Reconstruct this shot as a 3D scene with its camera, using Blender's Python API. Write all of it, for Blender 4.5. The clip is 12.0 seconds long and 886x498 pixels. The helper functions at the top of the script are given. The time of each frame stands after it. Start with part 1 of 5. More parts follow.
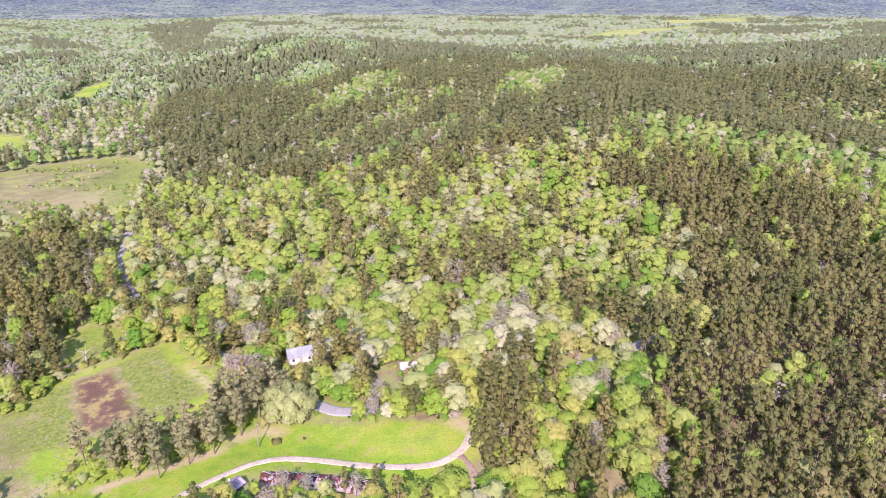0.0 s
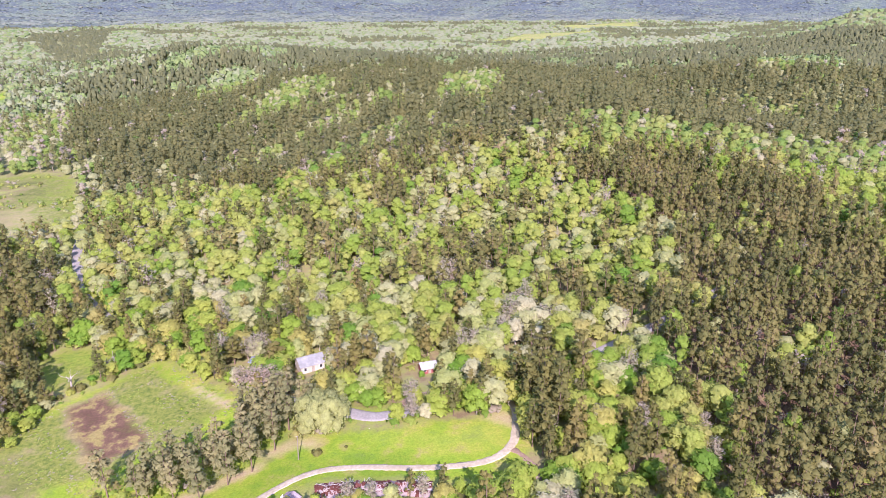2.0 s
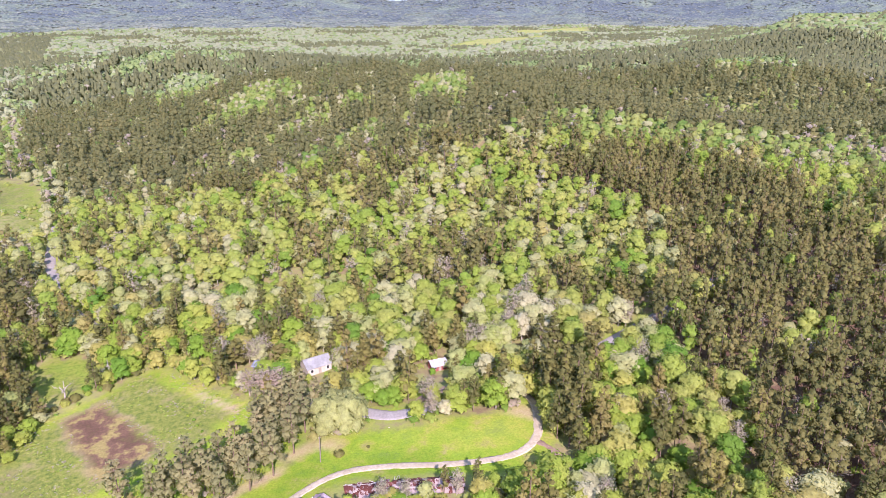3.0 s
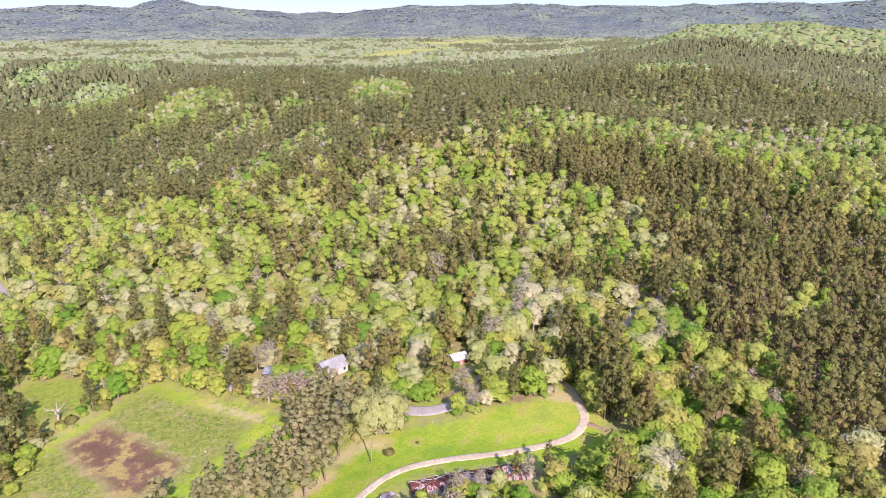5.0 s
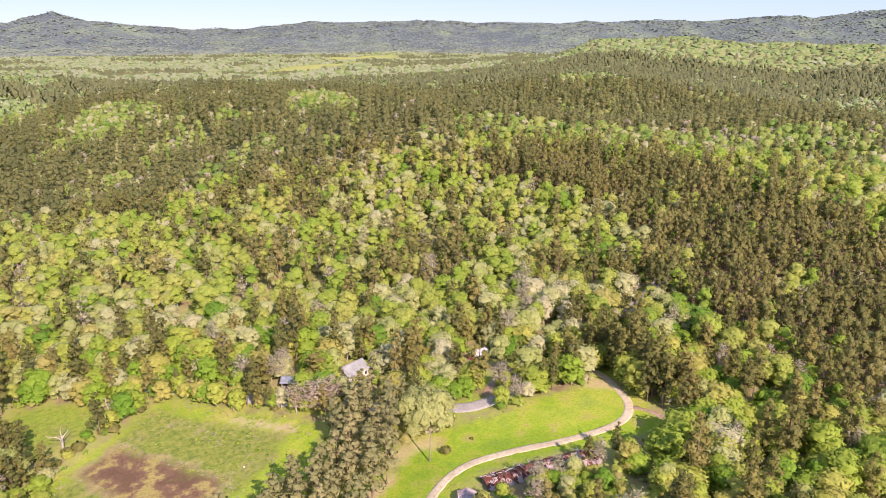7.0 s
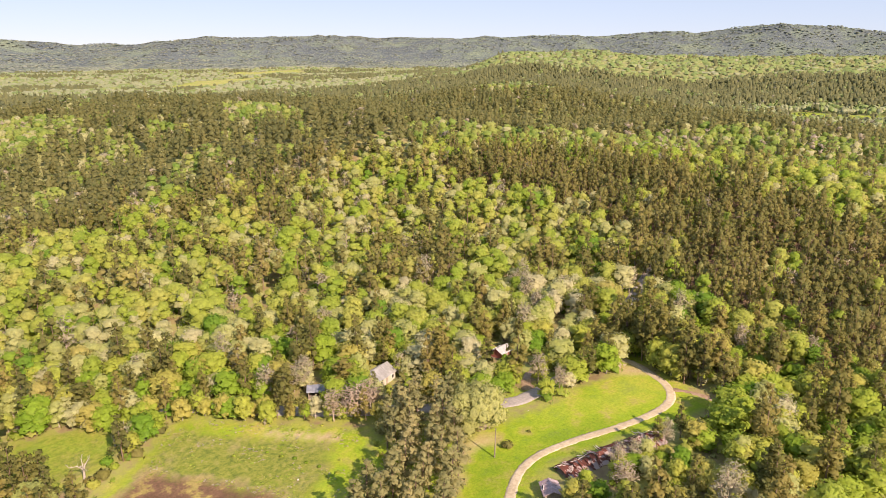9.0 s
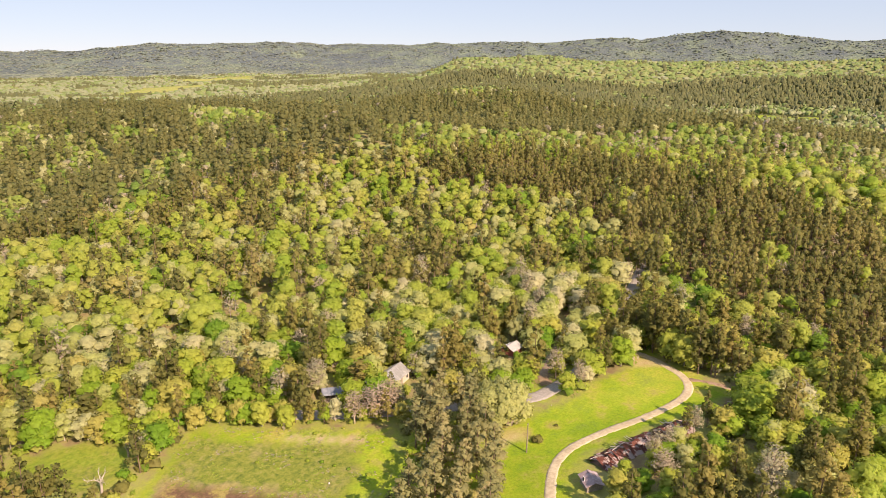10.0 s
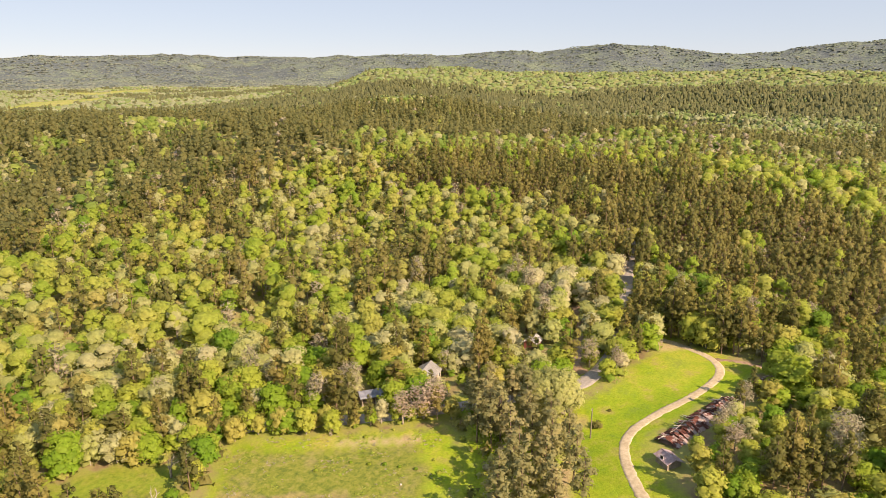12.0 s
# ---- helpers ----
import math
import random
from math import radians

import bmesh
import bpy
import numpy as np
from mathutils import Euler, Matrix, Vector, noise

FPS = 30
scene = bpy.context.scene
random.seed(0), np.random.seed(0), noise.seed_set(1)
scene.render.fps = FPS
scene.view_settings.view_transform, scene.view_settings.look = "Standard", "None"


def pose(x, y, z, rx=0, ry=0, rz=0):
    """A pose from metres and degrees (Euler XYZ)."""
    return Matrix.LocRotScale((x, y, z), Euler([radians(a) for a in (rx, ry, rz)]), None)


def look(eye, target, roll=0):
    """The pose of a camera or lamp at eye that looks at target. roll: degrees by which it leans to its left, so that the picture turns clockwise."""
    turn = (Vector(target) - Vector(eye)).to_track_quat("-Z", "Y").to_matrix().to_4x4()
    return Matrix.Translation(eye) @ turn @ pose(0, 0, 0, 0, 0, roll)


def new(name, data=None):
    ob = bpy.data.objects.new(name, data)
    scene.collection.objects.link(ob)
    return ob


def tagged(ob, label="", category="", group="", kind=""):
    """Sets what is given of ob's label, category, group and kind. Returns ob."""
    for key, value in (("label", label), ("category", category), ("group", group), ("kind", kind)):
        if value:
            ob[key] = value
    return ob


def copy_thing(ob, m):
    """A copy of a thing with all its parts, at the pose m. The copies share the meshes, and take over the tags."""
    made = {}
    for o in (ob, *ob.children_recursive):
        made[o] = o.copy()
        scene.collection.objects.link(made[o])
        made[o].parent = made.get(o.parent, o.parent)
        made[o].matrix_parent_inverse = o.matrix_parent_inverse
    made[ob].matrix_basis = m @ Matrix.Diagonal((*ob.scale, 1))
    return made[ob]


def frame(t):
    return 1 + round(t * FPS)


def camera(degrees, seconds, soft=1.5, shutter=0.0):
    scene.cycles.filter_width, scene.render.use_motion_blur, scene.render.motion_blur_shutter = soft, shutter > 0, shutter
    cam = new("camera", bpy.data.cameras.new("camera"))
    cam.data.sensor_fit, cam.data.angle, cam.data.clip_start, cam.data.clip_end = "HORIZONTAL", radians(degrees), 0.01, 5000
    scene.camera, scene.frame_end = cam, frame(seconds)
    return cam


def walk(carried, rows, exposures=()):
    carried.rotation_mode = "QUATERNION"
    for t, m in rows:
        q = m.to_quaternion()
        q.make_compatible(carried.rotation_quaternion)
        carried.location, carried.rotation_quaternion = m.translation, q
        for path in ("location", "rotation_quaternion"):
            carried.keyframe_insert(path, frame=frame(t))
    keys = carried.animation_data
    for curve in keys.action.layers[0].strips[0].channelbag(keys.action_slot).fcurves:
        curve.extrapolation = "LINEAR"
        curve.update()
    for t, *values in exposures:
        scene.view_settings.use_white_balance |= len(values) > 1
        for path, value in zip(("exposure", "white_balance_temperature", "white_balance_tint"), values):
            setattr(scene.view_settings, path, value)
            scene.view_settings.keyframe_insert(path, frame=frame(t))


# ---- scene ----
cam = camera(64.9, 12.0, soft=0.4)
METRES, EYE, TILT, LEAN, TURN = 215.0, 120.0, -20.5, 0.0, 0.0
ROWS = [
    (0.0, 0.0, 0.0, 0.0, 0.0, 0.0, -0.0),
    (0.5, -0.0415, 0.0032, -0.0016, -1.97, 0.04, 0.79),
    (1.0, -0.083, 0.0082, -0.0041, -3.89, 0.12, 1.53),
    (1.5, -0.123, 0.0152, -0.0076, -5.79, 0.21, 2.25),
    (2.0, -0.1639, 0.024, -0.0118, -7.72, 0.38, 3.0),
    (2.5, -0.2033, 0.0343, -0.0166, -9.61, 0.51, 3.69),
    (3.0, -0.2433, 0.0464, -0.0213, -11.56, 0.61, 4.36),
    (5.0, -0.3988, 0.107, -0.0357, -19.36, 0.9, 6.99),
    (5.5, -0.4367, 0.1254, -0.0377, -21.33, 0.95, 7.65),
    (6.0, -0.4738, 0.1449, -0.0394, -23.32, 0.98, 8.3),
    (6.5, -0.5094, 0.1651, -0.0404, -25.27, 1.04, 8.95),
    (7.0, -0.5454, 0.1868, -0.0405, -27.26, 1.09, 9.59),
    (9.0, -0.6802, 0.2843, -0.0334, -35.21, 0.81, 12.18),
    (9.5, -0.7124, 0.311, -0.0302, -37.28, 0.64, 12.81),
    (10.0, -0.7428, 0.3382, -0.0264, -39.29, 0.44, 13.42),
    (10.5, -0.7731, 0.3668, -0.0222, -41.38, 0.17, 14.0),
    (11.0, -0.8023, 0.3965, -0.0175, -43.43, -0.09, 14.57),
    (11.5, -0.8298, 0.426, -0.0125, -45.43, -0.34, 15.12),
    (12.0, -0.857, 0.4575, -0.007, -47.41, -0.57, 15.63),
]
walk(cam, [(t, pose(0, 0, EYE, TILT, LEAN, TURN) @ pose(METRES * x, METRES * y, METRES * z, 90 + pitch, roll, yaw)) for t, x, y, z, yaw, pitch, roll in ROWS],
     [(0.0, 1.07, 5520, 44), (6.0, 0.94, 6130, 37), (12.0, 0.79, 8300, 26)])

# ---- daylight ----
world = bpy.data.worlds.new("daylight")
scene.world = world
world.use_nodes = True
wn = world.node_tree.nodes
sky = wn.new("ShaderNodeTexSky")
sky.sky_type = "NISHITA"
sky.sun_disc = False
sky.sun_elevation = radians(36)
sky.sun_rotation = radians(182)
sky.altitude = 2500
sky.air_density, sky.dust_density, sky.ozone_density = 1.0, 0.0, 2.0
wn["Background"].inputs["Strength"].default_value = 0.072
air = wn.new("ShaderNodeMix")
air.data_type = "RGBA"
air.inputs[0].default_value, air.inputs[7].default_value = 0.7, (4.15, 6.1, 8.3, 1)  # thin even haze
world.node_tree.links.new(sky.outputs[0], air.inputs[6])
world.node_tree.links.new(air.outputs[2], wn["Background"].inputs["Color"])
sun = new("sun", bpy.data.lights.new("sun", "SUN"))
sun.data.energy, sun.data.angle, sun.data.color = 5.0, radians(0.55), (1.0, 0.885, 0.72)
SUN_EL, SUN_AZ = radians(36), radians(182)
sun.matrix_world = look((0, -300, 300), Vector((0, -300, 300)) - 100 * Vector((math.cos(SUN_EL) * math.sin(SUN_AZ), math.cos(SUN_EL) * math.cos(SUN_AZ), math.sin(SUN_EL))))


# ---- materials ----
def material(name, rough=0.8, metal=0.0):
    m = bpy.data.materials.new(name)
    m.use_nodes = True
    b = m.node_tree.nodes["Principled BSDF"]
    b.inputs["Roughness"].default_value, b.inputs["Metallic"].default_value = rough, metal
    b.inputs["Specular IOR Level"].default_value = 0.25
    return m, m.node_tree.nodes, m.node_tree.links, b


def ramp(nodes, stops):
    r = nodes.new("ShaderNodeValToRGB")
    el = r.color_ramp.elements
    while len(el) < len(stops):
        el.new(0.5)
    for e, (p, c) in zip(el, stops):
        e.position, e.color = p, (*c, 1)
    return r


def noise_node(nodes, links, scale, detail=4, rough=0.6, vec=None):
    n = nodes.new("ShaderNodeTexNoise")
    n.inputs["Scale"].default_value, n.inputs["Detail"].default_value, n.inputs["Roughness"].default_value = scale, detail, rough
    if vec:
        links.new(vec, n.inputs["Vector"])
    return n.outputs["Fac"]


def mix(nodes, links, fac, a, b, blend="MIX"):
    m = nodes.new("ShaderNodeMix")
    m.data_type, m.blend_type = "RGBA", blend
    for sock, v in ((m.inputs[0], fac), (m.inputs[6], a), (m.inputs[7], b)):
        if hasattr(v, "is_linked"):
            links.new(v, sock)
        elif isinstance(v, tuple):
            sock.default_value = (*v, 1)
        else:
            sock.default_value = v
    return m.outputs[2]


def bump(nodes, links, b, height, strength, dist):
    n = nodes.new("ShaderNodeBump")
    n.inputs["Strength"].default_value, n.inputs["Distance"].default_value = strength, dist
    links.new(height, n.inputs["Height"])
    links.new(n.outputs[0], b.inputs["Normal"])


def foliage(name, stops, single, clear=0.48, gaps=0.05):
    """Leaves: the hue differs from tree to tree, the value from spray to spray. single: for trees that are objects of their own."""
    m, n, l, b = material(name, 0.65)
    if single:
        src = n.new("ShaderNodeObjectInfo").outputs["Random"]
    else:
        at = n.new("ShaderNodeAttribute")
        at.attribute_name = "tint"
        src = at.outputs["Fac"]
    r = ramp(n, stops)
    l.new(src, r.inputs[0])
    geo = n.new("ShaderNodeNewGeometry")
    v = noise_node(n, l, 0.75, 3, 0.7, geo.outputs["Position"])
    vr = ramp(n, [(0.36, (0.8, 0.8, 0.78)), (0.64, (1.2, 1.2, 1.17))])
    l.new(v, vr.inputs[0])
    col = mix(n, l, 1.0, r.outputs[0], vr.outputs[0], "MULTIPLY")
    l.new(col, b.inputs["Base Color"])
    tr = n.new("ShaderNodeBsdfTranslucent")
    l.new(col, tr.inputs["Color"])
    ms = n.new("ShaderNodeMixShader")
    ms.inputs[0].default_value = clear
    l.new(b.outputs[0], ms.inputs[1])
    l.new(tr.outputs[0], ms.inputs[2])
    air_gap = n.new("ShaderNodeBsdfTransparent")
    sparse = n.new("ShaderNodeMixShader")
    sparse.inputs[0].default_value = gaps
    l.new(ms.outputs[0], sparse.inputs[1])
    l.new(air_gap.outputs[0], sparse.inputs[2])
    l.new(sparse.outputs[0], n["Material Output"].inputs["Surface"])
    return m


SPARSE = {"pine": 0.2, "green": 0.28, "pale": 0.32, "bare": 0.25}
HUES = {
    "pine": [(0.0, (0.157, 0.168, 0.0528)), (0.4, (0.205, 0.206, 0.0651)), (0.75, (0.258, 0.243, 0.0774)), (1.0, (0.307, 0.27, 0.0994))],
    "green": [(0.0, (0.17, 0.325, 0.0396)), (0.2, (0.278, 0.405, 0.0546)), (0.5, (0.371, 0.45, 0.0836)), (0.8, (0.438, 0.47, 0.119)), (1.0, (0.448, 0.42, 0.141))],
    "pale": [(0.0, (0.395, 0.45, 0.14)), (0.4, (0.445, 0.475, 0.19)), (0.75, (0.495, 0.5, 0.26)), (1.0, (0.535, 0.515, 0.325))],
    "bare": [(0.0, (0.4, 0.395, 0.24)), (0.5, (0.45, 0.42, 0.29)), (1.0, (0.475, 0.405, 0.31))],
}
# leaves of the hill woods, with a little distance haze put into the colours
FAR_HAZE_HUES = {
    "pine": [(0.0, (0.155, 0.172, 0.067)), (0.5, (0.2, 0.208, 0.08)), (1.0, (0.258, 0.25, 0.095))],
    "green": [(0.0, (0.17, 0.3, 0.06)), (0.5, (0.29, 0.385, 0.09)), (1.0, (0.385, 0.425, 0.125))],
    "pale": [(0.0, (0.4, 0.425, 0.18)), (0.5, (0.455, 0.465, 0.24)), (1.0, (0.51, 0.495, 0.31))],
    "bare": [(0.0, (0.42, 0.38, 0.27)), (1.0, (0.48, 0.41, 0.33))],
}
# leaves beyond 820 m, greyed: the distance haze is painted into them
DISTANT_HAZE_HUES = {
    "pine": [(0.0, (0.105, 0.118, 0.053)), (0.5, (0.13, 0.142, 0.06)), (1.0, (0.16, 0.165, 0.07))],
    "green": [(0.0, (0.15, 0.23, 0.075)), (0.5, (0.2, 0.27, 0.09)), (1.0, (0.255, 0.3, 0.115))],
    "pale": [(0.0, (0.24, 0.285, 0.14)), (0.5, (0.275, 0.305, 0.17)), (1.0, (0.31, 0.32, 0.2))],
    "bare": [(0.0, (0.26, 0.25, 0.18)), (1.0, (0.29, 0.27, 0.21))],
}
LEAF_DISTANT_HAZE = {k: foliage("leaves_haze_distant_" + k, s, False, clear=0.2, gaps=0.0) for k, s in DISTANT_HAZE_HUES.items()}
# leaves of the ridges, blue-grey to carry painted haze
RIDGE_HAZE_HUES = {
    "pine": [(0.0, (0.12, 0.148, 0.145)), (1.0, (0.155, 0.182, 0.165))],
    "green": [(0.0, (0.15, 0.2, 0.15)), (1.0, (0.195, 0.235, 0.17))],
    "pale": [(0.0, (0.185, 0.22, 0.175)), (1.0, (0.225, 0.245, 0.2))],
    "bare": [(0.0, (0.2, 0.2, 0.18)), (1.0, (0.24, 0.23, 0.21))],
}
LEAF_RIDGE_HAZE = {k: foliage("leaves_haze_ridges_" + k, s, False, clear=0.1, gaps=0.0) for k, s in RIDGE_HAZE_HUES.items()}
LEAF_FAR_HAZE = {k: foliage("leaves_haze_afar_" + k, s, False, gaps=0.22) for k, s in FAR_HAZE_HUES.items()}
LEAF = {k: foliage("leaves_" + k, s, False, gaps=SPARSE[k]) for k, s in HUES.items()}
ONE_HUES = dict(HUES, green=[(0.0, (0.16, 0.32, 0.032)), (0.2, (0.268, 0.4, 0.044)), (0.5, (0.36, 0.44, 0.068)), (0.8, (0.433, 0.46, 0.096)), (1.0, (0.443, 0.41, 0.116))], pine=[(0.0, (0.149, 0.16, 0.048)), (0.4, (0.201, 0.2, 0.0576)), (0.75, (0.258, 0.24, 0.068)), (1.0, (0.314, 0.27, 0.0864))])
LEAF_ONE = {k: foliage("leaves_of_single_" + k, s, True, gaps=0.5 * SPARSE[k]) for k, s in ONE_HUES.items()}
LEAF_ROW = foliage("needles_of_row_pines", [(0.0, (0.27, 0.272, 0.12)), (0.6, (0.33, 0.318, 0.142)), (1.0, (0.38, 0.345, 0.165))], True, gaps=0.1)
LEAF_OAK = foliage("leaves_of_oak", [(0.0, (0.4, 0.43, 0.15)), (1.0, (0.45, 0.47, 0.19))], True, gaps=0.2)
LEAF_TAN = foliage("twigs_of_bare_tree", [(0.0, (0.5, 0.41, 0.3)), (1.0, (0.54, 0.43, 0.34))], True, gaps=0.2)


def bark(name, dark, light):
    m, n, l, b = material(name, 0.9)
    c = n.new("ShaderNodeTexCoord").outputs["Object"]
    f = noise_node(n, l, 3.0, 5, 0.7, c)
    r = ramp(n, [(0.3, dark), (0.7, light)])
    l.new(f, r.inputs[0])
    l.new(r.outputs[0], b.inputs["Base Color"])
    bump(n, l, b, f, 0.5, 0.05)
    return m


BARK = {"pine": bark("pine_bark", (0.12, 0.085, 0.06), (0.25, 0.18, 0.13)), "green": bark("grey_bark", (0.16, 0.14, 0.11), (0.34, 0.31, 0.26)),
        "pale": bark("pale_bark", (0.25, 0.22, 0.18), (0.46, 0.42, 0.36)), "bare": bark("dry_bark", (0.22, 0.175, 0.13), (0.42, 0.36, 0.29))}


def plain(name, stops, scale, rough=0.8, metal=0.0, relief=0.3, size=0.05, each=0.0):
    """A weathered surface: a ramp over two noises; each: how far it differs from piece to piece."""
    m, n, l, b = material(name, rough, metal)
    c = n.new("ShaderNodeTexCoord").outputs["Object"]
    f = noise_node(n, l, scale, 6, 0.65, c)
    g = noise_node(n, l, scale * 0.13, 3, 0.6, c)
    add = n.new("ShaderNodeMath")
    add.operation = "MULTIPLY_ADD"
    l.new(g, add.inputs[0])
    add.inputs[1].default_value = 0.6
    l.new(f, add.inputs[2])
    src = add.outputs[0]
    if each:
        oi = n.new("ShaderNodeObjectInfo")
        a2 = n.new("ShaderNodeMath")
        a2.operation = "MULTIPLY_ADD"
        l.new(oi.outputs["Random"], a2.inputs[0])
        a2.inputs[1].default_value = each
        l.new(src, a2.inputs[2])
        src = a2.outputs[0]
    r = ramp(n, stops)
    l.new(src, r.inputs[0])
    l.new(r.outputs[0], b.inputs["Base Color"])
    bump(n, l, b, f, relief, size)
    return m


GRAVEL = plain("pale_gravel", [(0.5, (0.29, 0.235, 0.15)), (0.8, (0.4, 0.335, 0.225)), (1.05, (0.5, 0.425, 0.3))], 1.2, 0.95, relief=0.4)
LANE_EARTH = plain("brown_earth", [(0.5, (0.16, 0.11, 0.07)), (0.8, (0.26, 0.18, 0.12)), (1.05, (0.34, 0.26, 0.18))], 0.9, 0.95, relief=0.5)
ASPHALT = plain("worn_asphalt", [(0.5, (0.22, 0.2, 0.18)), (0.8, (0.29, 0.265, 0.24)), (1.05, (0.36, 0.33, 0.3))], 1.5, 0.9)
ROOF_GREY = plain("grey_metal_roof", [(0.5, (0.2, 0.2, 0.19)), (0.8, (0.29, 0.29, 0.28)), (1.05, (0.37, 0.37, 0.36))], 0.7, 0.5, 0.2)
ROOF_DULL = plain("dull_blue_grey_roof", [(0.5, (0.11, 0.13, 0.16)), (0.8, (0.2, 0.22, 0.26)), (1.05, (0.33, 0.35, 0.38))], 0.7, 0.5, 0.2)
ROOF_WHITE = plain("whitish_metal_roof", [(0.5, (0.3, 0.29, 0.285)), (0.9, (0.41, 0.4, 0.39))], 0.7, 0.5, 0.1)
WALL_CREAM = plain("cream_boards", [(0.5, (0.36, 0.33, 0.26)), (0.9, (0.48, 0.43, 0.35))], 1.0, 0.8)
WALL_RED = plain("faded_red_boards", [(0.5, (0.2, 0.06, 0.055)), (0.9, (0.3, 0.1, 0.09))], 1.0, 0.8)
WALL_WOOD = plain("grey_weathered_boards", [(0.5, (0.16, 0.13, 0.1)), (0.9, (0.33, 0.28, 0.23))], 1.2, 0.85)
DARK = plain("dark_opening", [(0.5, (0.015, 0.015, 0.015)), (0.9, (0.03, 0.03, 0.03))], 1.0, 0.6)
RUST = plain("rusty_sheet", [(0.45, (0.045, 0.02, 0.015)), (0.85, (0.105, 0.036, 0.026)), (1.2, (0.15, 0.055, 0.042)), (1.5, (0.34, 0.27, 0.25))], 0.8, 0.7, 0.15, each=0.35)
RUST_GREY = plain("purplish_rusty_tin", [(0.45, (0.2, 0.13, 0.13)), (0.8, (0.36, 0.28, 0.29)), (1.1, (0.5, 0.44, 0.45))], 0.9, 0.55, 0.3)
TIMBER = plain("bleached_timber", [(0.5, (0.3, 0.27, 0.23)), (0.9, (0.55, 0.5, 0.44))], 1.0, 0.85)
POLE = plain("pole_wood", [(0.5, (0.14, 0.11, 0.085)), (0.9, (0.26, 0.22, 0.17))], 1.5, 0.85)
WHITE = plain("white_plastic", [(0.5, (0.7, 0.7, 0.68)), (0.9, (0.8, 0.8, 0.78))], 1.0, 0.5)

# ---- the lie of the land ----
HILLS = [
    (110, 430, 20.5, 85), (20, 420, -1.7, 70), (55, 555, 30.0, 110), (150, 215, 19.6, 75), (110, 140, -8.6, 60), (60, 240, -3.4, 60),
    (280, 310, 13.8, 90), (370, 350, 16.7, 90), (-70, 700, 17.6, 130), (-160, 850, -8.6, 140), (-235, 1130, 48.0, 170), (410, 690, 21.9, 150),
    (130, 870, 16.0, 190), (-100, 420, -3.2, 100), (-60, 260, 5.3, 80), (-120, 200, -5.6, 70), (10, 165, -1.5, 60), (-40, 150, 11.6, 50),
    (319, 532, -10.8, 90), (250, 150, 8.5, 110), (640, 350, 0.5, 150), (-300, 500, -7.3, 180), (450, 960, 8.9, 200), (700, 800, 21.1, 250),
    (250, 1300, -5.7, 350), (-500, 1000, -18.4, 300), (600, 1300, 7.3, 300), (-30, 510, -15.1, 70), (150, 330, -3.2, 70), (0, 300, -5.6, 70),
    (-180, 320, -2.3, 70), (-150, 100, -6.0, 90), (1000, 250, 14.8, 250), (700, 0, 4.9, 200), (-330, 1350, 0.6, 160), (-52, 163, -3.5, 22),
    (-20, 148, -3.0, 25), (-85, 160, -3.3, 30), (-15, 204, -3.6, 20), (-58, 214, -2.8, 22), (385, 640, 15.4, 70), (310, 540, -0.9, 60),
    (300, 380, 4.1, 70), (170, 390, 6.7, 60), (160, 300, 3.2, 50), (985, 1230, 17.0, 140), (1300, 1200, 4.8, 170), (1220, 870, -4.9, 170),
    (692, 1138, 10.9, 130), (740, 1560, 22.0, 160), (390, 1680, 7.0, 160), (-276, 1054, -2.2, 120), (830, 520, -12.8, 130), (560, 330, -2.4, 100),
    (340, 750, -10.3, 80), (0, 900, 16.2, 130), (960, 850, -17.7, 140), (-75, 550, -7.2, 70), (120, 265, -6.1, 40), (90, 180, -0.7, 35),
    (60, 135, -0.3, 35), (-85, 370, 4.0, 50), (40, 365, -3.0, 45), (-35, 468, 6.8, 50), (270, 277, -9.0, 60),
]
MIDX, MIDY = -100, 40
FAR_AZ = [-180, -60, -30, -12, -8.4, -5.3, -2.2, 0.5, 2.4, 6.3, 9.5, 13.5, 16.4, 18.5, 21.7, 24, 28, 31, 36.4, 40, 44, 50, 53.5, 56.5, 59, 61.3, 64, 65.5, 67, 70, 73.5, 75.3, 77.4, 80, 86, 110, 180]
FAR_Z = [90, 90, 120, 140, 142, 168, 146, 197, 168, 142, 129, 131, 156, 166, 160, 170, 174, 169, 164, 164, 169, 178, 187, 194, 210, 223, 211, 194, 184, 168, 169, 198, 214, 216, 190, 120, 90]
NEAR_AZ = [-180, 32, 36, 38.7, 40.2, 42.6, 45, 48.6, 54, 60, 69, 79, 95, 180]
NEAR_Z = [0, 0, 20, 48, 62, 74, 72, 73, 75, 73, 74, 72, 50, 0]


def step(v, a, b):
    u = np.clip((v - a) / (b - a), 0, 1)
    return u * u * (3 - 2 * u)


def waves(x, y, seed, size, octaves=4):
    """Smooth noise about 0, made of crossing waves."""
    rng = np.random.default_rng(seed)
    out = np.zeros_like(x)
    for o in range(octaves):
        for _ in range(5):
            a, p = rng.uniform(0, 6.283, 2)
            k = 6.283 / (size / 1.9 ** o) * rng.uniform(0.7, 1.3)
            out += np.sin(k * (x * math.cos(a) + y * math.sin(a)) + p) * 0.55 ** o
    return out / 4


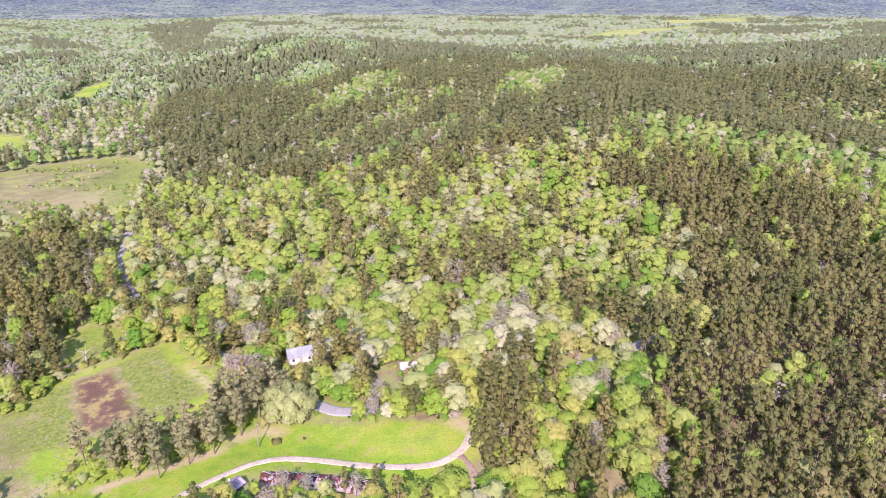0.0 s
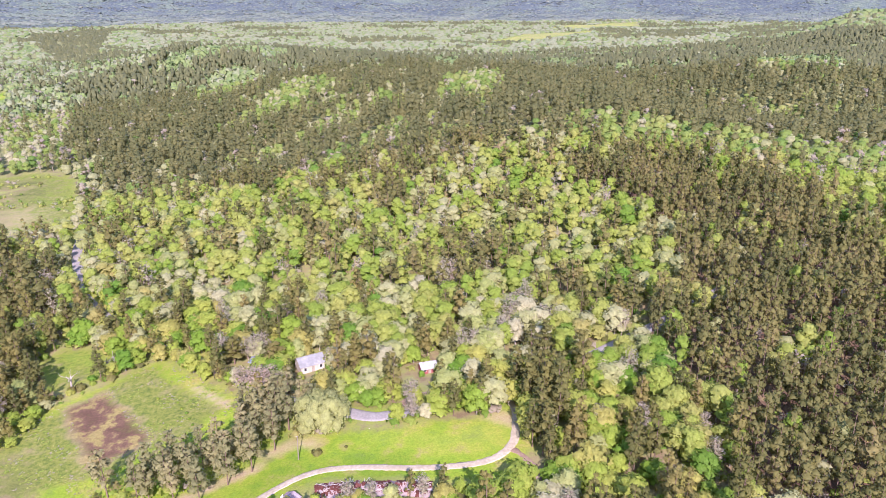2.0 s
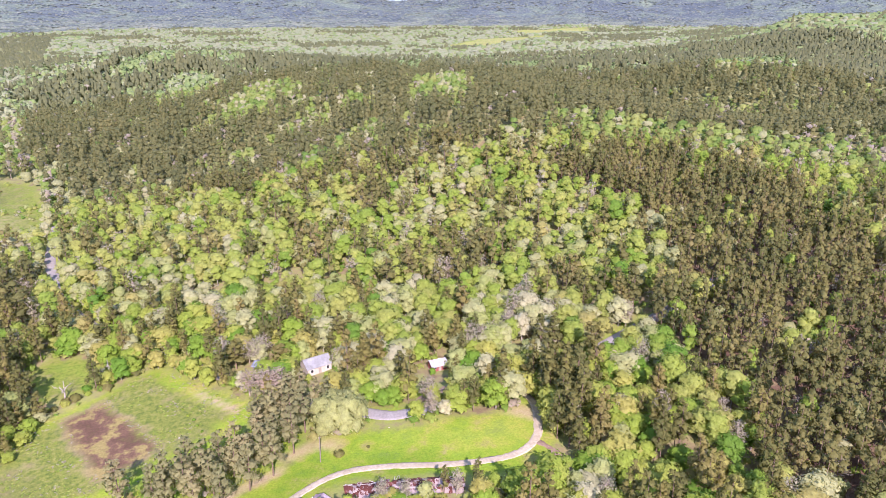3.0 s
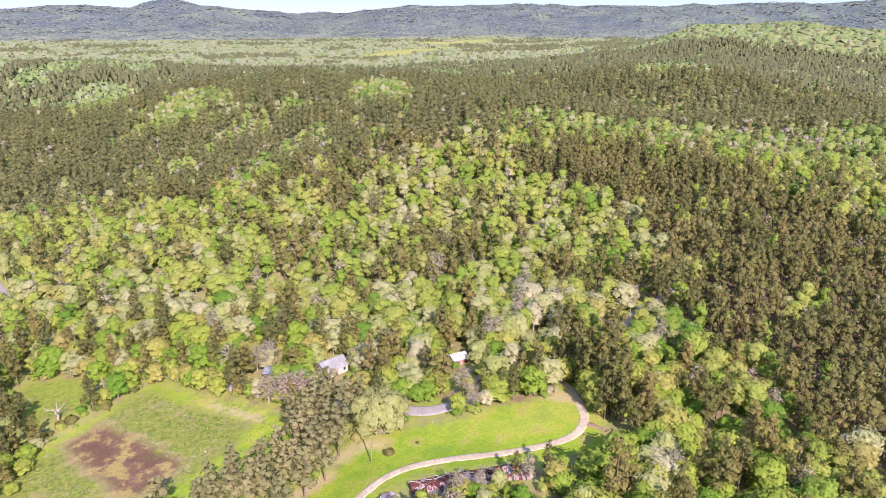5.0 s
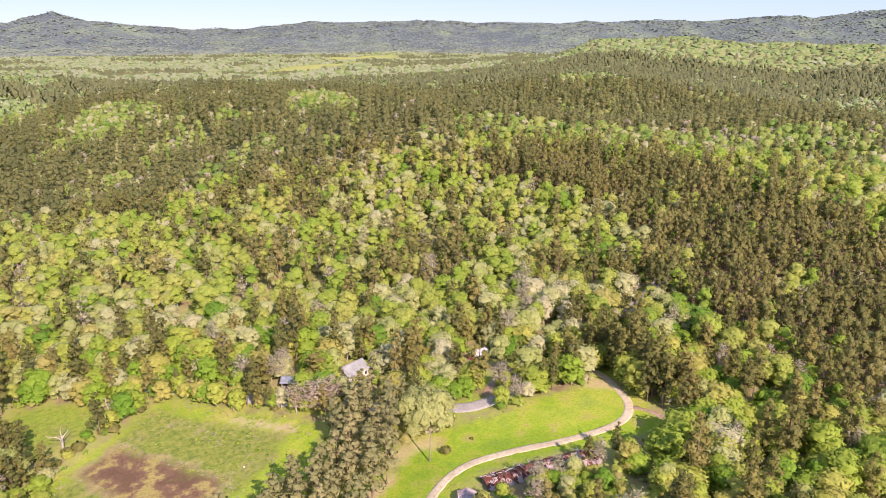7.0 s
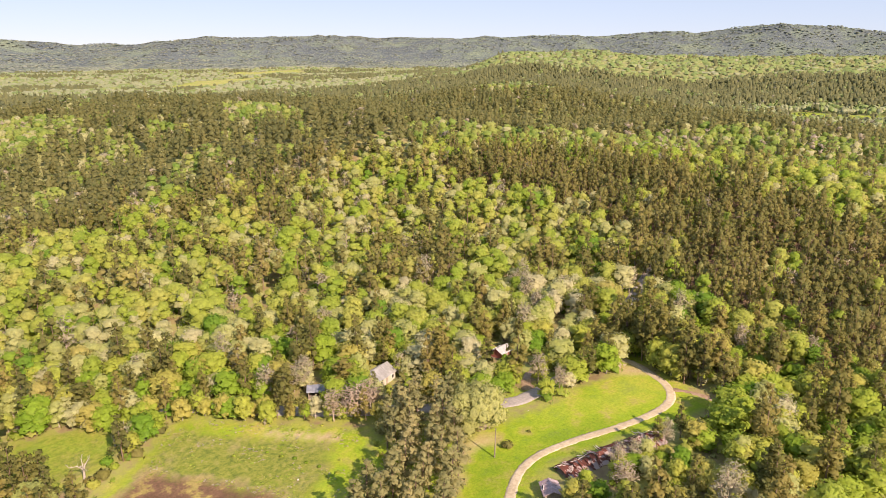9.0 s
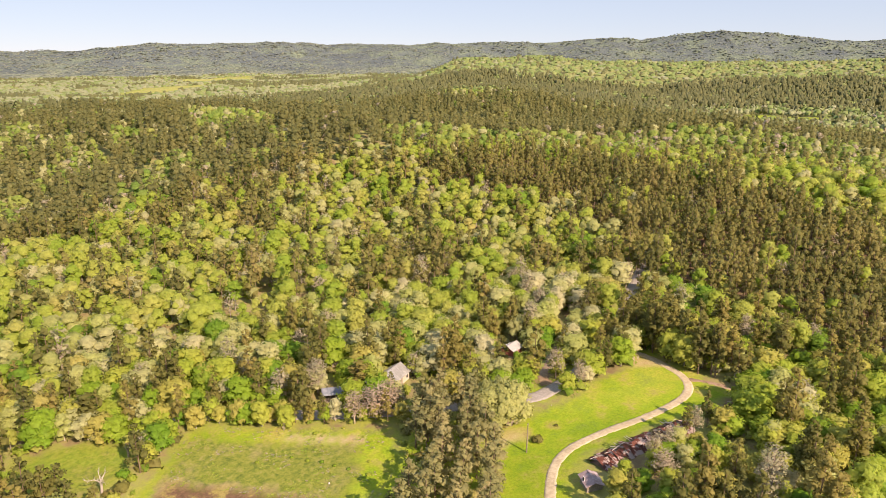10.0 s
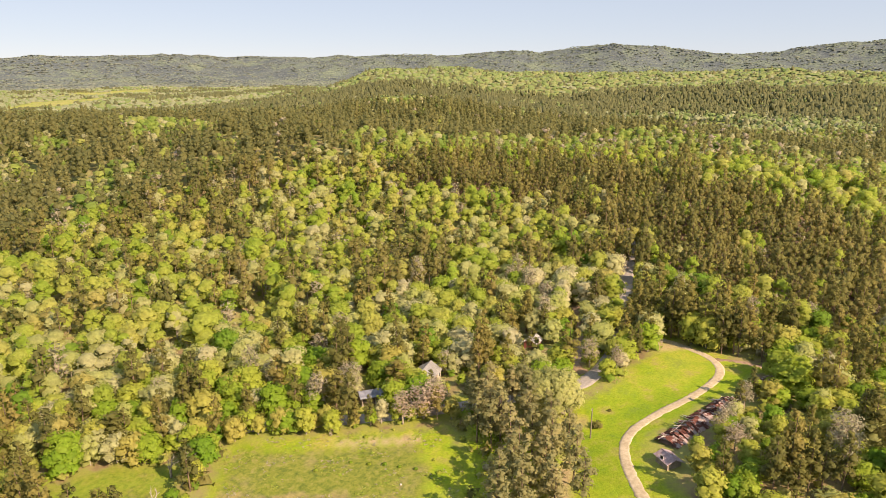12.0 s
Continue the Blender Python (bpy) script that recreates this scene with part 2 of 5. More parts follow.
def ground(x, y):
    x, y = np.asarray(x, float), np.asarray(y, float)
    z = np.full_like(x, 2.0)
    for cx, cy, h, s in HILLS:
        z = z + h * np.exp(-((x - cx) ** 2 + (y - cy) ** 2) / (2 * s * s))
    dx, dy = x - MIDX, y - MIDY
    r, az = np.hypot(dx, dy), np.degrees(np.arctan2(dx, dy))
    floor = 26 * step(r, 1300, 2700)
    z = z + floor
    rough = waves(x, y, 3, 420)
    near = np.interp(az, NEAR_AZ, NEAR_Z)
    z = z + (near - 8 * step(near, 5, 30)) * np.exp(-((r - 1750) / np.where(r < 1750, 420, 300)) ** 2) * (1 + 0.12 * rough)
    far = np.interp(az, FAR_AZ, FAR_Z) - 34
    fold = waves(x, y, 5, 900)
    z = z + np.maximum(far, 0) * np.exp(-((r - 3750 - 150 * fold) / np.where(r < 3750, 520, 900)) ** 2) * (1 + 0.05 * rough)
    z = z + step(r, 700, 1600) * 4 * rough + step(r, 2200, 2900) * (1 - step(r, 3300, 3700)) * 16 * fold
    return z


def inside(x, y, poly):
    """Which points lie in a polygon of the plan."""
    x, y = np.asarray(x, float), np.asarray(y, float)
    hit = np.zeros(x.shape, bool)
    for (ax, ay), (bx, by) in zip(poly, poly[1:] + poly[:1]):
        if ay == by:
            continue
        hit ^= ((ay > y) != (by > y)) & (x < (bx - ax) * (y - ay) / (by - ay) + ax)
    return hit


def gap(x, y, line, closed=False):
    """The distance to a line of the plan."""
    x, y = np.asarray(x, float), np.asarray(y, float)
    best = np.full(x.shape, 1e9)
    pairs = zip(line, line[1:] + line[:1]) if closed else zip(line, line[1:])
    for (ax, ay), (bx, by) in pairs:
        ux, uy = bx - ax, by - ay
        k = np.clip(((x - ax) * ux + (y - ay) * uy) / (ux * ux + uy * uy), 0, 1)
        best = np.minimum(best, np.hypot(x - ax - k * ux, y - ay - k * uy))
    return best


def signed(x, y, poly):
    d = gap(x, y, poly, True)
    return np.where(inside(x, y, poly), d, -d)


# open land
STRIP = [(10.2, 168.5), (-1, 168), (-13, 170), (-22, 168), (-32, 170.5), (-40, 171.5), (-49, 172), (-56, 168.5), (-61, 162.5), (-66, 158.5), (-75, 154.5), (-84, 151), (-96, 147), (-112, 140), (-112, 112), (-66, 112), (-62, 132), (-56, 143.5), (-50, 149), (-44, 149.5), (-26, 145), (-15, 142), (2, 140), (5, 136), (8, 140), (6, 148), (9, 158)]
MEADOW = [(-102.3, 230.5), (-92.3, 221), (-81, 210.5), (-71.5, 201.2), (-65.5, 192), (-71, 182), (-80, 176), (-91, 171), (-101, 165), (-104, 150), (-112, 140), (-150, 138), (-160, 175), (-142.5, 192.5), (-127.5, 210), (-114.5, 220)]
BROWN = [(-125, 206), (-115.5, 212.5), (-104, 198.5), (-94, 184), (-99, 178), (-108, 174), (-113, 184), (-121, 197)]
CLEARING = [(-146, 236), (-139, 247), (-126, 244), (-115, 231), (-121, 222), (-134, 219)]
FIELD_FAR = [(-330, 500), (-314, 523), (-263, 546), (-228, 522), (-205, 470), (-186, 400), (-222, 384), (-262, 350), (-340, 360), (-420, 420)]
FIELD_LONG = [(-462, 840), (-492, 974), (-485, 1039), (-440, 938), (-428, 840)]
FIELD_EAST = [(700, 470), (780, 560), (850, 540), (870, 440), (760, 400)]
VALE_FIELDS = [[(330, 1750), (480, 1980), (700, 2050), (640, 1850), (450, 1690)], [(620, 2180), (760, 2340), (980, 2380), (930, 2240), (740, 2130)]]
FIELD_SMALL = [(-425, 663), (-394, 649), (-350, 592), (-363, 577), (-420, 577)]
YARDS = [[(-60, 232), (-54, 233), (-53, 227), (-59, 226)], [(-26, 190), (-18, 192), (-14, 186), (-22, 182)]]
ROAD = [(-185, 420), (-172, 362), (-163, 335), (-152, 303), (-128, 266), (-111, 247), (-86, 224.5), (-60, 200), (-35, 178.5), (-25, 175.6), (-12, 177), (6, 182.5), (34.6, 194.8), (55.6, 205.4), (71.5, 212.5), (110, 230)]
TRACK = [(-72, 118), (-70, 132), (-66, 140.5), (-60, 146.5), (-54.5, 150.8), (-50, 153.2), (-45, 154.3), (-40, 153.9), (-32, 152), (-21, 149), (-10.5, 147.9), (-3.5, 148.6), (1.5, 151.2), (5.3, 155.5), (7.4, 161), (9.3, 167.7), (9.5, 174), (6.5, 182)]
SPUR = [(4.5, 152.5), (7.3, 148), (8, 141), (7, 134)]
LANE = [(-24, 178), (-19, 184), (-4, 191.5), (14, 202), (24, 209)]
CREEK = [(-508, 1080), (-522, 1036), (-482, 879), (-484, 831), (-470, 739)]
RIDE = [(-392, 764), (-333, 655), (-285, 557)]
PINE_STAND = [(58, 120), (95, 105), (153, 137), (161, 177), (163, 231), (178, 285), (168, 322), (147, 353), (116, 378), (95, 404), (95, 363), (101, 329), (110, 290), (108, 258), (88, 233), (66, 212), (64, 180), (62, 150)]
OPEN = [STRIP, MEADOW, CLEARING, FIELD_FAR, FIELD_LONG, FIELD_SMALL, FIELD_EAST] + VALE_FIELDS + YARDS


def mesh_object(name, verts, tris, mats, mat_index=None, tint=None, smooth=False, extra=None, normals=None):
    me = bpy.data.meshes.new(name)
    verts, tris = np.asarray(verts, np.float32), np.asarray(tris, np.int32)
    k = tris.shape[1]
    me.vertices.add(len(verts))
    me.vertices.foreach_set("co", verts.ravel())
    me.loops.add(tris.size)
    me.loops.foreach_set("vertex_index", tris.ravel())
    me.polygons.add(len(tris))
    me.polygons.foreach_set("loop_start", np.arange(0, tris.size, k, dtype=np.int32))
    if mat_index is not None:
        me.polygons.foreach_set("material_index", np.asarray(mat_index, np.int32))
    me.polygons.foreach_set("use_smooth", np.full(len(tris), smooth or normals is not None))
    for m in mats:
        me.materials.append(m)
    for key, val in (extra or {}).items():
        me.attributes.new(key, "FLOAT", "POINT").data.foreach_set("value", np.asarray(val, np.float32))
    if tint is not None:
        me.attributes.new("tint", "FLOAT", "POINT").data.foreach_set("value", np.asarray(tint, np.float32))
    me.update(calc_edges=True)
    if normals is not None:
        me.attributes.new("custom_normal", "FLOAT_VECTOR", "POINT").data.foreach_set("vector", np.asarray(normals, np.float32).ravel())
    return new(name, me)


def land_material():
    m, n, l, b = material("land", 0.95)
    pos = n.new("ShaderNodeNewGeometry").outputs["Position"]

    def att(key):
        a = n.new("ShaderNodeAttribute")
        a.attribute_name = key
        return a.outputs["Fac"]

    fine, mid, broad = noise_node(n, l, 1.6, 6, 0.75, pos), noise_node(n, l, 0.16, 5, 0.65, pos), noise_node(n, l, 0.03, 4, 0.6, pos)

    def edge(key, soft=0.35):
        """A mask with a ragged edge."""
        a = n.new("ShaderNodeMath")
        a.operation = "MULTIPLY_ADD"
        s = n.new("ShaderNodeMath")
        s.operation = "SUBTRACT"
        l.new(mid, s.inputs[0])
        s.inputs[1].default_value = 0.5
        l.new(s.outputs[0], a.inputs[0])
        a.inputs[1].default_value = 1.6
        l.new(att(key), a.inputs[2])
        r = n.new("ShaderNodeMapRange")
        r.inputs["From Min"].default_value, r.inputs["From Max"].default_value = 0.5 - soft, 0.5 + soft
        l.new(a.outputs[0], r.inputs["Value"])
        return r.outputs[0]

    litter = ramp(n, [(0.32, (0.2, 0.145, 0.08)), (0.46, (0.26, 0.22, 0.1)), (0.6, (0.24, 0.28, 0.07))])
    l.new(mid, litter.inputs[0])
    grass = ramp(n, [(0.34, (0.17, 0.265, 0.014)), (0.5, (0.235, 0.325, 0.02)), (0.64, (0.3, 0.345, 0.04))])
    l.new(broad, grass.inputs[0])
    tuft = ramp(n, [(0.3, (0.6, 0.66, 0.5)), (0.55, (1.0, 1.0, 1.0)), (0.75, (1.25, 1.2, 1.1))])
    l.new(fine, tuft.inputs[0])
    g = mix(n, l, 1.0, grass.outputs[0], tuft.outputs[0], "MULTIPLY")
    patch = ramp(n, [(0.34, (0.78, 0.92, 0.8)), (0.48, (1, 1, 1)), (0.6, (1.22, 1.0, 1.5)), (0.7, (1.4, 1.02, 2.2))])
    l.new(mid, patch.inputs[0])
    g = mix(n, l, 1.0, g, patch.outputs[0], "MULTIPLY")
    weeds = ramp(n, [(0.34, (0.075, 0.11, 0.018)), (0.45, (0.132, 0.172, 0.026)), (0.56, (0.2, 0.22, 0.038)), (0.68, (0.26, 0.24, 0.085))])
    l.new(noise_node(n, l, 0.7, 6, 0.75, pos), weeds.inputs[0])
    thicket = ramp(n, [(0.35, (0.15, 0.16, 0.07)), (0.5, (0.2, 0.215, 0.085)), (0.65, (0.26, 0.28, 0.11))])
    l.new(mid, thicket.inputs[0])
    under = mix(n, l, att("thicket"), litter.outputs[0], thicket.outputs[0])
    needles = ramp(n, [(0.35, (0.1, 0.06, 0.04)), (0.5, (0.14, 0.09, 0.055)), (0.65, (0.17, 0.13, 0.07))])
    l.new(mid, needles.inputs[0])
    under = mix(n, l, att("needles"), under, needles.outputs[0])
    col = mix(n, l, edge("grass"), under, g)
    col = mix(n, l, edge("weeds"), col, weeds.outputs[0])
    dry = ramp(n, [(0.3, (0.36, 0.26, 0.13)), (0.6, (0.42, 0.34, 0.2)), (0.75, (0.5, 0.42, 0.3))])
    l.new(fine, dry.inputs[0])
    col = mix(n, l, edge("dry", 0.45), col, dry.outputs[0])
    brown = ramp(n, [(0.4, (0.12, 0.066, 0.042)), (0.52, (0.17, 0.1, 0.06)), (0.6, (0.3, 0.24, 0.08))])
    l.new(mid, brown.inputs[0])
    col = mix(n, l, edge("brown"), col, mix(n, l, 1.0, brown.outputs[0], tuft.outputs[0], "MULTIPLY"))
    fallow = ramp(n, [(0.36, (0.1, 0.11, 0.03)), (0.45, (0.18, 0.19, 0.05)), (0.53, (0.24, 0.19, 0.095)), (0.62, (0.27, 0.29, 0.07))])
    l.new(noise_node(n, l, 0.055, 6, 0.7, pos), fallow.inputs[0])
    col = mix(n, l, edge("fallow", 0.4), col, mix(n, l, 1.0, fallow.outputs[0], tuft.outputs[0], "MULTIPLY"))
    l.new(col, b.inputs["Base Color"])
    bump(n, l, b, fine, 0.8, 0.25)
    return m


def hazed_far_material():
    """Woods so far off that no crown stands out: pines and budding trees with a fine random speckle; distance haze is
    put into the colours.
    """
    m, n, l, b = material("hazed_distant_woods", 1.0)
    pos = n.new("ShaderNodeNewGeometry").outputs["Position"]
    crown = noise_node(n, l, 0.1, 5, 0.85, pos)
    stand = noise_node(n, l, 0.007, 7, 0.75, pos)
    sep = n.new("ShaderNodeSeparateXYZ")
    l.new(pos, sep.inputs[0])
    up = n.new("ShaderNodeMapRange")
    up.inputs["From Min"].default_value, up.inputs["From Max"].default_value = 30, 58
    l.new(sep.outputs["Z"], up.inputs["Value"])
    # the blue-grey of both ramps is distance haze painted into the colour
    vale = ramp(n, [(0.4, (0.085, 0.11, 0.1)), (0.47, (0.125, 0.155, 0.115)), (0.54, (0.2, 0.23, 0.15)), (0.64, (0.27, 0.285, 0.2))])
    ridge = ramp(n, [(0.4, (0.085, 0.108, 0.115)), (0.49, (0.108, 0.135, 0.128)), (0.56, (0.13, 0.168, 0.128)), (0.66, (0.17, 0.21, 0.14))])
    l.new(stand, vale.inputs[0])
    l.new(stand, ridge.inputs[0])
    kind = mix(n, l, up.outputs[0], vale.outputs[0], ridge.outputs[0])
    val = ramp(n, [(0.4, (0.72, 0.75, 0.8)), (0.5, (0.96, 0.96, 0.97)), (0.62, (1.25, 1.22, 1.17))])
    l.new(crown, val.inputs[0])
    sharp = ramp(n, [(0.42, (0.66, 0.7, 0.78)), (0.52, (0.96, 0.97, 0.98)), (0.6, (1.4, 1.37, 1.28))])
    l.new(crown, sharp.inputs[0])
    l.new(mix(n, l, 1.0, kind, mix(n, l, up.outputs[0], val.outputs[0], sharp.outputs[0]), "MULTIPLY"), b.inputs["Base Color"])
    bump(n, l, b, crown, 0.3, 4.0)
    return m


LAND, HAZED_FARWOOD = land_material(), hazed_far_material()


def build_ground():
    az = np.radians(np.concatenate([np.arange(-52, 102, 0.7), np.arange(105, 305, 5.0)]))
    r = [0.05, 25, 50]
    while r[-1] < 4900:
        r.append(r[-1] * (1.015 if r[-1] < 420 else 1.02))
    r = np.array(r)
    rr, aa = np.meshgrid(r, az, indexing="ij")
    x, y = (MIDX + rr * np.sin(aa)).ravel(), (MIDY + rr * np.cos(aa)).ravel()
    z = ground(x, y)
    na, nr = len(az), len(r)
    i, j = np.meshgrid(np.arange(nr - 1), np.arange(na), indexing="ij")
    a, b = (i * na + j).ravel(), (i * na + (j + 1) % na).ravel()
    quads = np.stack([a, a + na, b + na, b], 1)
    soft = lambda p, w: np.clip(0.5 + signed(x, y, p) / (2 * w), 0, 1)
    grass = np.zeros_like(x)
    for p in OPEN:
        grass = np.maximum(grass, soft(p, 3))
    grass = np.maximum(grass, soft([(-112, 148), (-101, 167), (-72, 184), (-60, 192), (-52, 172), (-62, 158), (-96, 142)], 3) * 0.85)
    grass = np.maximum(grass, np.clip(1.3 - gap(x, y, ROAD) / 7, 0, 1) * 0.75)
    grass = np.maximum(grass, np.clip(1.3 - gap(x, y, TRACK) / 7, 0, 1) * 0.9)
    weeds = np.maximum(soft([(-104, 226), (-90, 209), (-76, 194), (-82, 184), (-100, 172), (-140, 160), (-150, 185), (-124, 208)], 3), soft(CLEARING, 3) * 0.7)
    weeds = np.maximum(weeds, soft(FIELD_FAR, 6) * 0.85)
    dry = np.maximum(np.clip(1.1 - gap(x, y, [(-86, 209.6), (-74, 195.4)]) / 2.2, 0, 1), np.clip(0.9 - gap(x, y, [(-62, 161), (-76, 154), (-90, 148)]) / 3.5, 0, 1))
    dry = np.maximum(dry, np.clip(0.75 - gap(x, y, [(-60, 166), (-54, 169), (-48, 168)]) / 6, 0, 1))
    dry = np.maximum(dry, np.clip(0.8 - gap(x, y, [(4, 168), (10, 164)]) / 7, 0, 1))
    dry = np.maximum(dry, np.clip(1.2 - gap(x, y, [(-340, 430), (-255, 415)]) / 50, 0, 1) * 0.85)
    dry = np.maximum(dry, np.clip(0.62 - gap(x, y, BROWN, True) / 4, 0, 1))
    for p in VALE_FIELDS:
        dry = np.maximum(dry, soft(p, 30) * 0.4)
    dry = np.maximum(dry, np.clip(0.8 - gap(x, y, [(-145, 152), (-108, 150)]) / 10, 0, 1))
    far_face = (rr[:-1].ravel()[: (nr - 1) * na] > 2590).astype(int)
    ob = mesh_object("ground", np.stack([x, y, z], 1), quads, [LAND, HAZED_FARWOOD], far_face, smooth=True,
                     extra={"fallow": np.maximum(soft([(-420, 420), (-330, 498), (-300, 520), (-255, 530), (-232, 500), (-240, 440), (-225, 395), (-262, 350), (-340, 360)], 14) * 0.85, soft([(-168, 125), (-162, 180), (-138, 188), (-122, 172), (-110, 150), (-116, 125)], 6) * 0.85), "needles": soft(PINE_STAND, 6), "thicket": step(rr.ravel(), 380, 700), "grass": grass, "weeds": weeds, "dry": dry, "brown": soft(BROWN, 3)})
    return tagged(ob, "rolling land with spring grass, leaf litter and far forested ridges coloured for haze", "ground", kind="structure")


build_ground()


def smooth_line(pts, every):
    p = np.array(pts, float)
    p = np.vstack([2 * p[0] - p[1], p, 2 * p[-1] - p[-2]])
    out = []
    for k in range(1, len(p) - 2):
        n = max(2, int(np.hypot(*(p[k + 1] - p[k])) / every))
        for t in np.linspace(0, 1, n, endpoint=False):
            out.append(0.5 * (2 * p[k] + (p[k + 1] - p[k - 1]) * t + (2 * p[k - 1] - 5 * p[k] + 4 * p[k + 1] - p[k + 2]) * t ** 2 + (3 * p[k] - p[k - 1] - 3 * p[k + 1] + p[k + 2]) * t ** 3))
    out.append(p[-2])
    return np.array(out)


def ribbon(name, pts, width, mat, lift, ragged=0.0, seed=1):
    """A way laid on the land, with a low crown and sloping edges."""
    c = smooth_line(pts, 1.0)
    d = np.gradient(c, axis=0)
    d /= np.hypot(d[:, 0], d[:, 1])[:, None]
    nrm = np.stack([-d[:, 1], d[:, 0]], 1)
    rng = np.random.default_rng(seed)
    across = np.array([-1.12, -1.0, -0.6, 0, 0.6, 1.0, 1.12]) * width / 2
    lifts = np.array([-0.25, 0.02, 0.05, 0.08, 0.05, 0.02, -0.25]) + lift
    rows = []
    for k, (s, h) in enumerate(zip(across, lifts)):
        wob = ragged * rng.normal(size=len(c)) if k not in (2, 3, 4) else 0
        q = c + nrm * (s + wob)[:, None] if ragged and k not in (2, 3, 4) else c + nrm * s
        rows.append(np.stack([q[:, 0], q[:, 1], ground(q[:, 0], q[:, 1]) + h], 1))
    v = np.stack(rows, 1)
    n, w = v.shape[:2]
    i, j = np.meshgrid(np.arange(n - 1), np.arange(w - 1), indexing="ij")
    a = (i * w + j).ravel()
    return mesh_object(name, v.reshape(-1, 3), np.stack([a, a + 1, a + w + 1, a + w], 1), [mat], smooth=True)


tagged(ribbon("road", ROAD, 4.7, ASPHALT, 0.12), "worn grey asphalt country road through the trees", "road", kind="structure")
tagged(ribbon("dirt_track", TRACK, 2.35, GRAVEL, 0.03, 0.1), "pale gravel farm track curving over the grass", "track", kind="structure")
tagged(ribbon("grassy_spur", SPUR, 1.7, LANE_EARTH, 0.04, 0.3, 4), "faint worn wheel path off the track", "track", kind="structure")

tagged(ribbon("dirt_lane", LANE, 3.0, LANE_EARTH, 0.03, 0.3, 6), "shaded brown earth lane between the trees", "track", kind="structure")

# ---- tree forms ----
ICO_V = np.array([(0, -0.526, 0.851), (0, 0.526, 0.851), (0, -0.526, -0.851), (0, 0.526, -0.851), (0.526, 0.851, 0), (-0.526, 0.851, 0), (0.526, -0.851, 0), (-0.526, -0.851, 0), (0.851, 0, 0.526), (0.851, 0, -0.526), (-0.851, 0, 0.526), (-0.851, 0, -0.526)])
ICO_F = np.array([(f) for f in ((0, 8, 1), (0, 1, 10), (0, 10, 7), (0, 7, 6), (0, 6, 8), (8, 6, 9), (8, 9, 4), (8, 4, 1), (1, 4, 5), (1, 5, 10), (10, 5, 11), (10, 11, 7), (7, 11, 2), (7, 2, 6), (6, 2, 9), (3, 4, 9), (3, 5, 4), (3, 11, 5), (3, 2, 11), (3, 9, 2))])
OCT_V = np.array([(1, 0, 0), (0, 1, 0), (-1, 0, 0), (0, -1, 0), (0, 0, 1), (0, 0, -1)], float)
OCT_F = np.array([(0, 1, 4), (1, 2, 4), (2, 3, 4), (3, 0, 4), (1, 0, 5), (2, 1, 5), (3, 2, 5), (0, 3, 5)])


class Soup:
    """Triangles being gathered: points, faces and whether each is leaf (0) or wood (1)."""

    def __init__(self):
        self.v, self.f, self.m, self.d, self.n = [], [], [], [], 0

    def add(self, v, f, m, d):
        """d: the way out of the clump at each point, by which the foliage is shaded as a soft mass."""
        self.v.append(v), self.f.append(np.asarray(f) + self.n), self.m.append(np.full(len(f), m))
        self.d.append(d / np.linalg.norm(d, axis=1)[:, None])
        self.n += len(v)

    def arrays(self):
        return np.vstack(self.v), np.vstack(self.f), np.concatenate(self.m), np.vstack(self.d)


def sprays(rng, soup, blobs, count, size, lean=0.3, up=0.25, mat=0, shell=(0.92, 1.05)):
    """Sprays of leaves, a triangle each, about the outside of the clumps."""
    c, r, sq = blobs[:, :3], blobs[:, 3], blobs[:, 4]
    pick = rng.choice(len(blobs), count, p=r ** 2 / (r ** 2).sum())
    d = rng.normal(size=(count, 3))
    d[:, 2] += up
    d /= np.linalg.norm(d, axis=1)[:, None]
    reach = (r[pick] * rng.uniform(*shell, count))[:, None]
    p = c[pick] + d * reach * np.stack([np.ones(count), np.ones(count), sq[pick]], 1)
    nrm = d + lean * rng.normal(size=(count, 3))
    axis = np.stack([p[:, 0], p[:, 1], p[:, 2] - blobs[:, 2].mean()], 1)
    axis /= np.linalg.norm(axis, axis=1)[:, None] + 0.01
    nrm *= np.where((nrm * (d + 0.6 * axis + (0, 0, 0.3))).sum(1) < 0, -1, 1)[:, None]
    nrm /= np.linalg.norm(nrm, axis=1)[:, None]
    side = np.cross(nrm, rng.normal(size=(count, 3)))
    side /= np.linalg.norm(side, axis=1)[:, None]
    over = np.cross(nrm, side)
    s = (size * rng.uniform(0.6, 1.4, count))[:, None]
    k = rng.uniform(0.6, 1.0, (count, 1))
    v = np.stack([p + s * side, p - s * 0.5 * side + s * k * over, p - s * 0.5 * side - s * k * over], 1).reshape(-1, 3)
    out = np.repeat(0.55 * d + 0.3 * axis + 0.22 * nrm + (0, 0, 0.55), 3, 0)
    soup.add(v, np.arange(3 * count).reshape(-1, 3), mat, out)


def cores(rng, soup, blobs, scale, form="ico", mat=0):
    for x, y, z, r, sq in blobs:
        bv, bf = (ICO_V, ICO_F) if form == "ico" else (OCT_V, OCT_F)
        v = bv @ np.array(Euler(rng.uniform(0, 6, 3)).to_matrix())
        v = v * (r * scale * rng.uniform(0.68, 1.24, (len(v), 1)))
        v[:, 2] *= sq
        soup.add(v + (x, y, z), bf, mat, v + (0.2 * x, 0.2 * y, 0.6 * r))


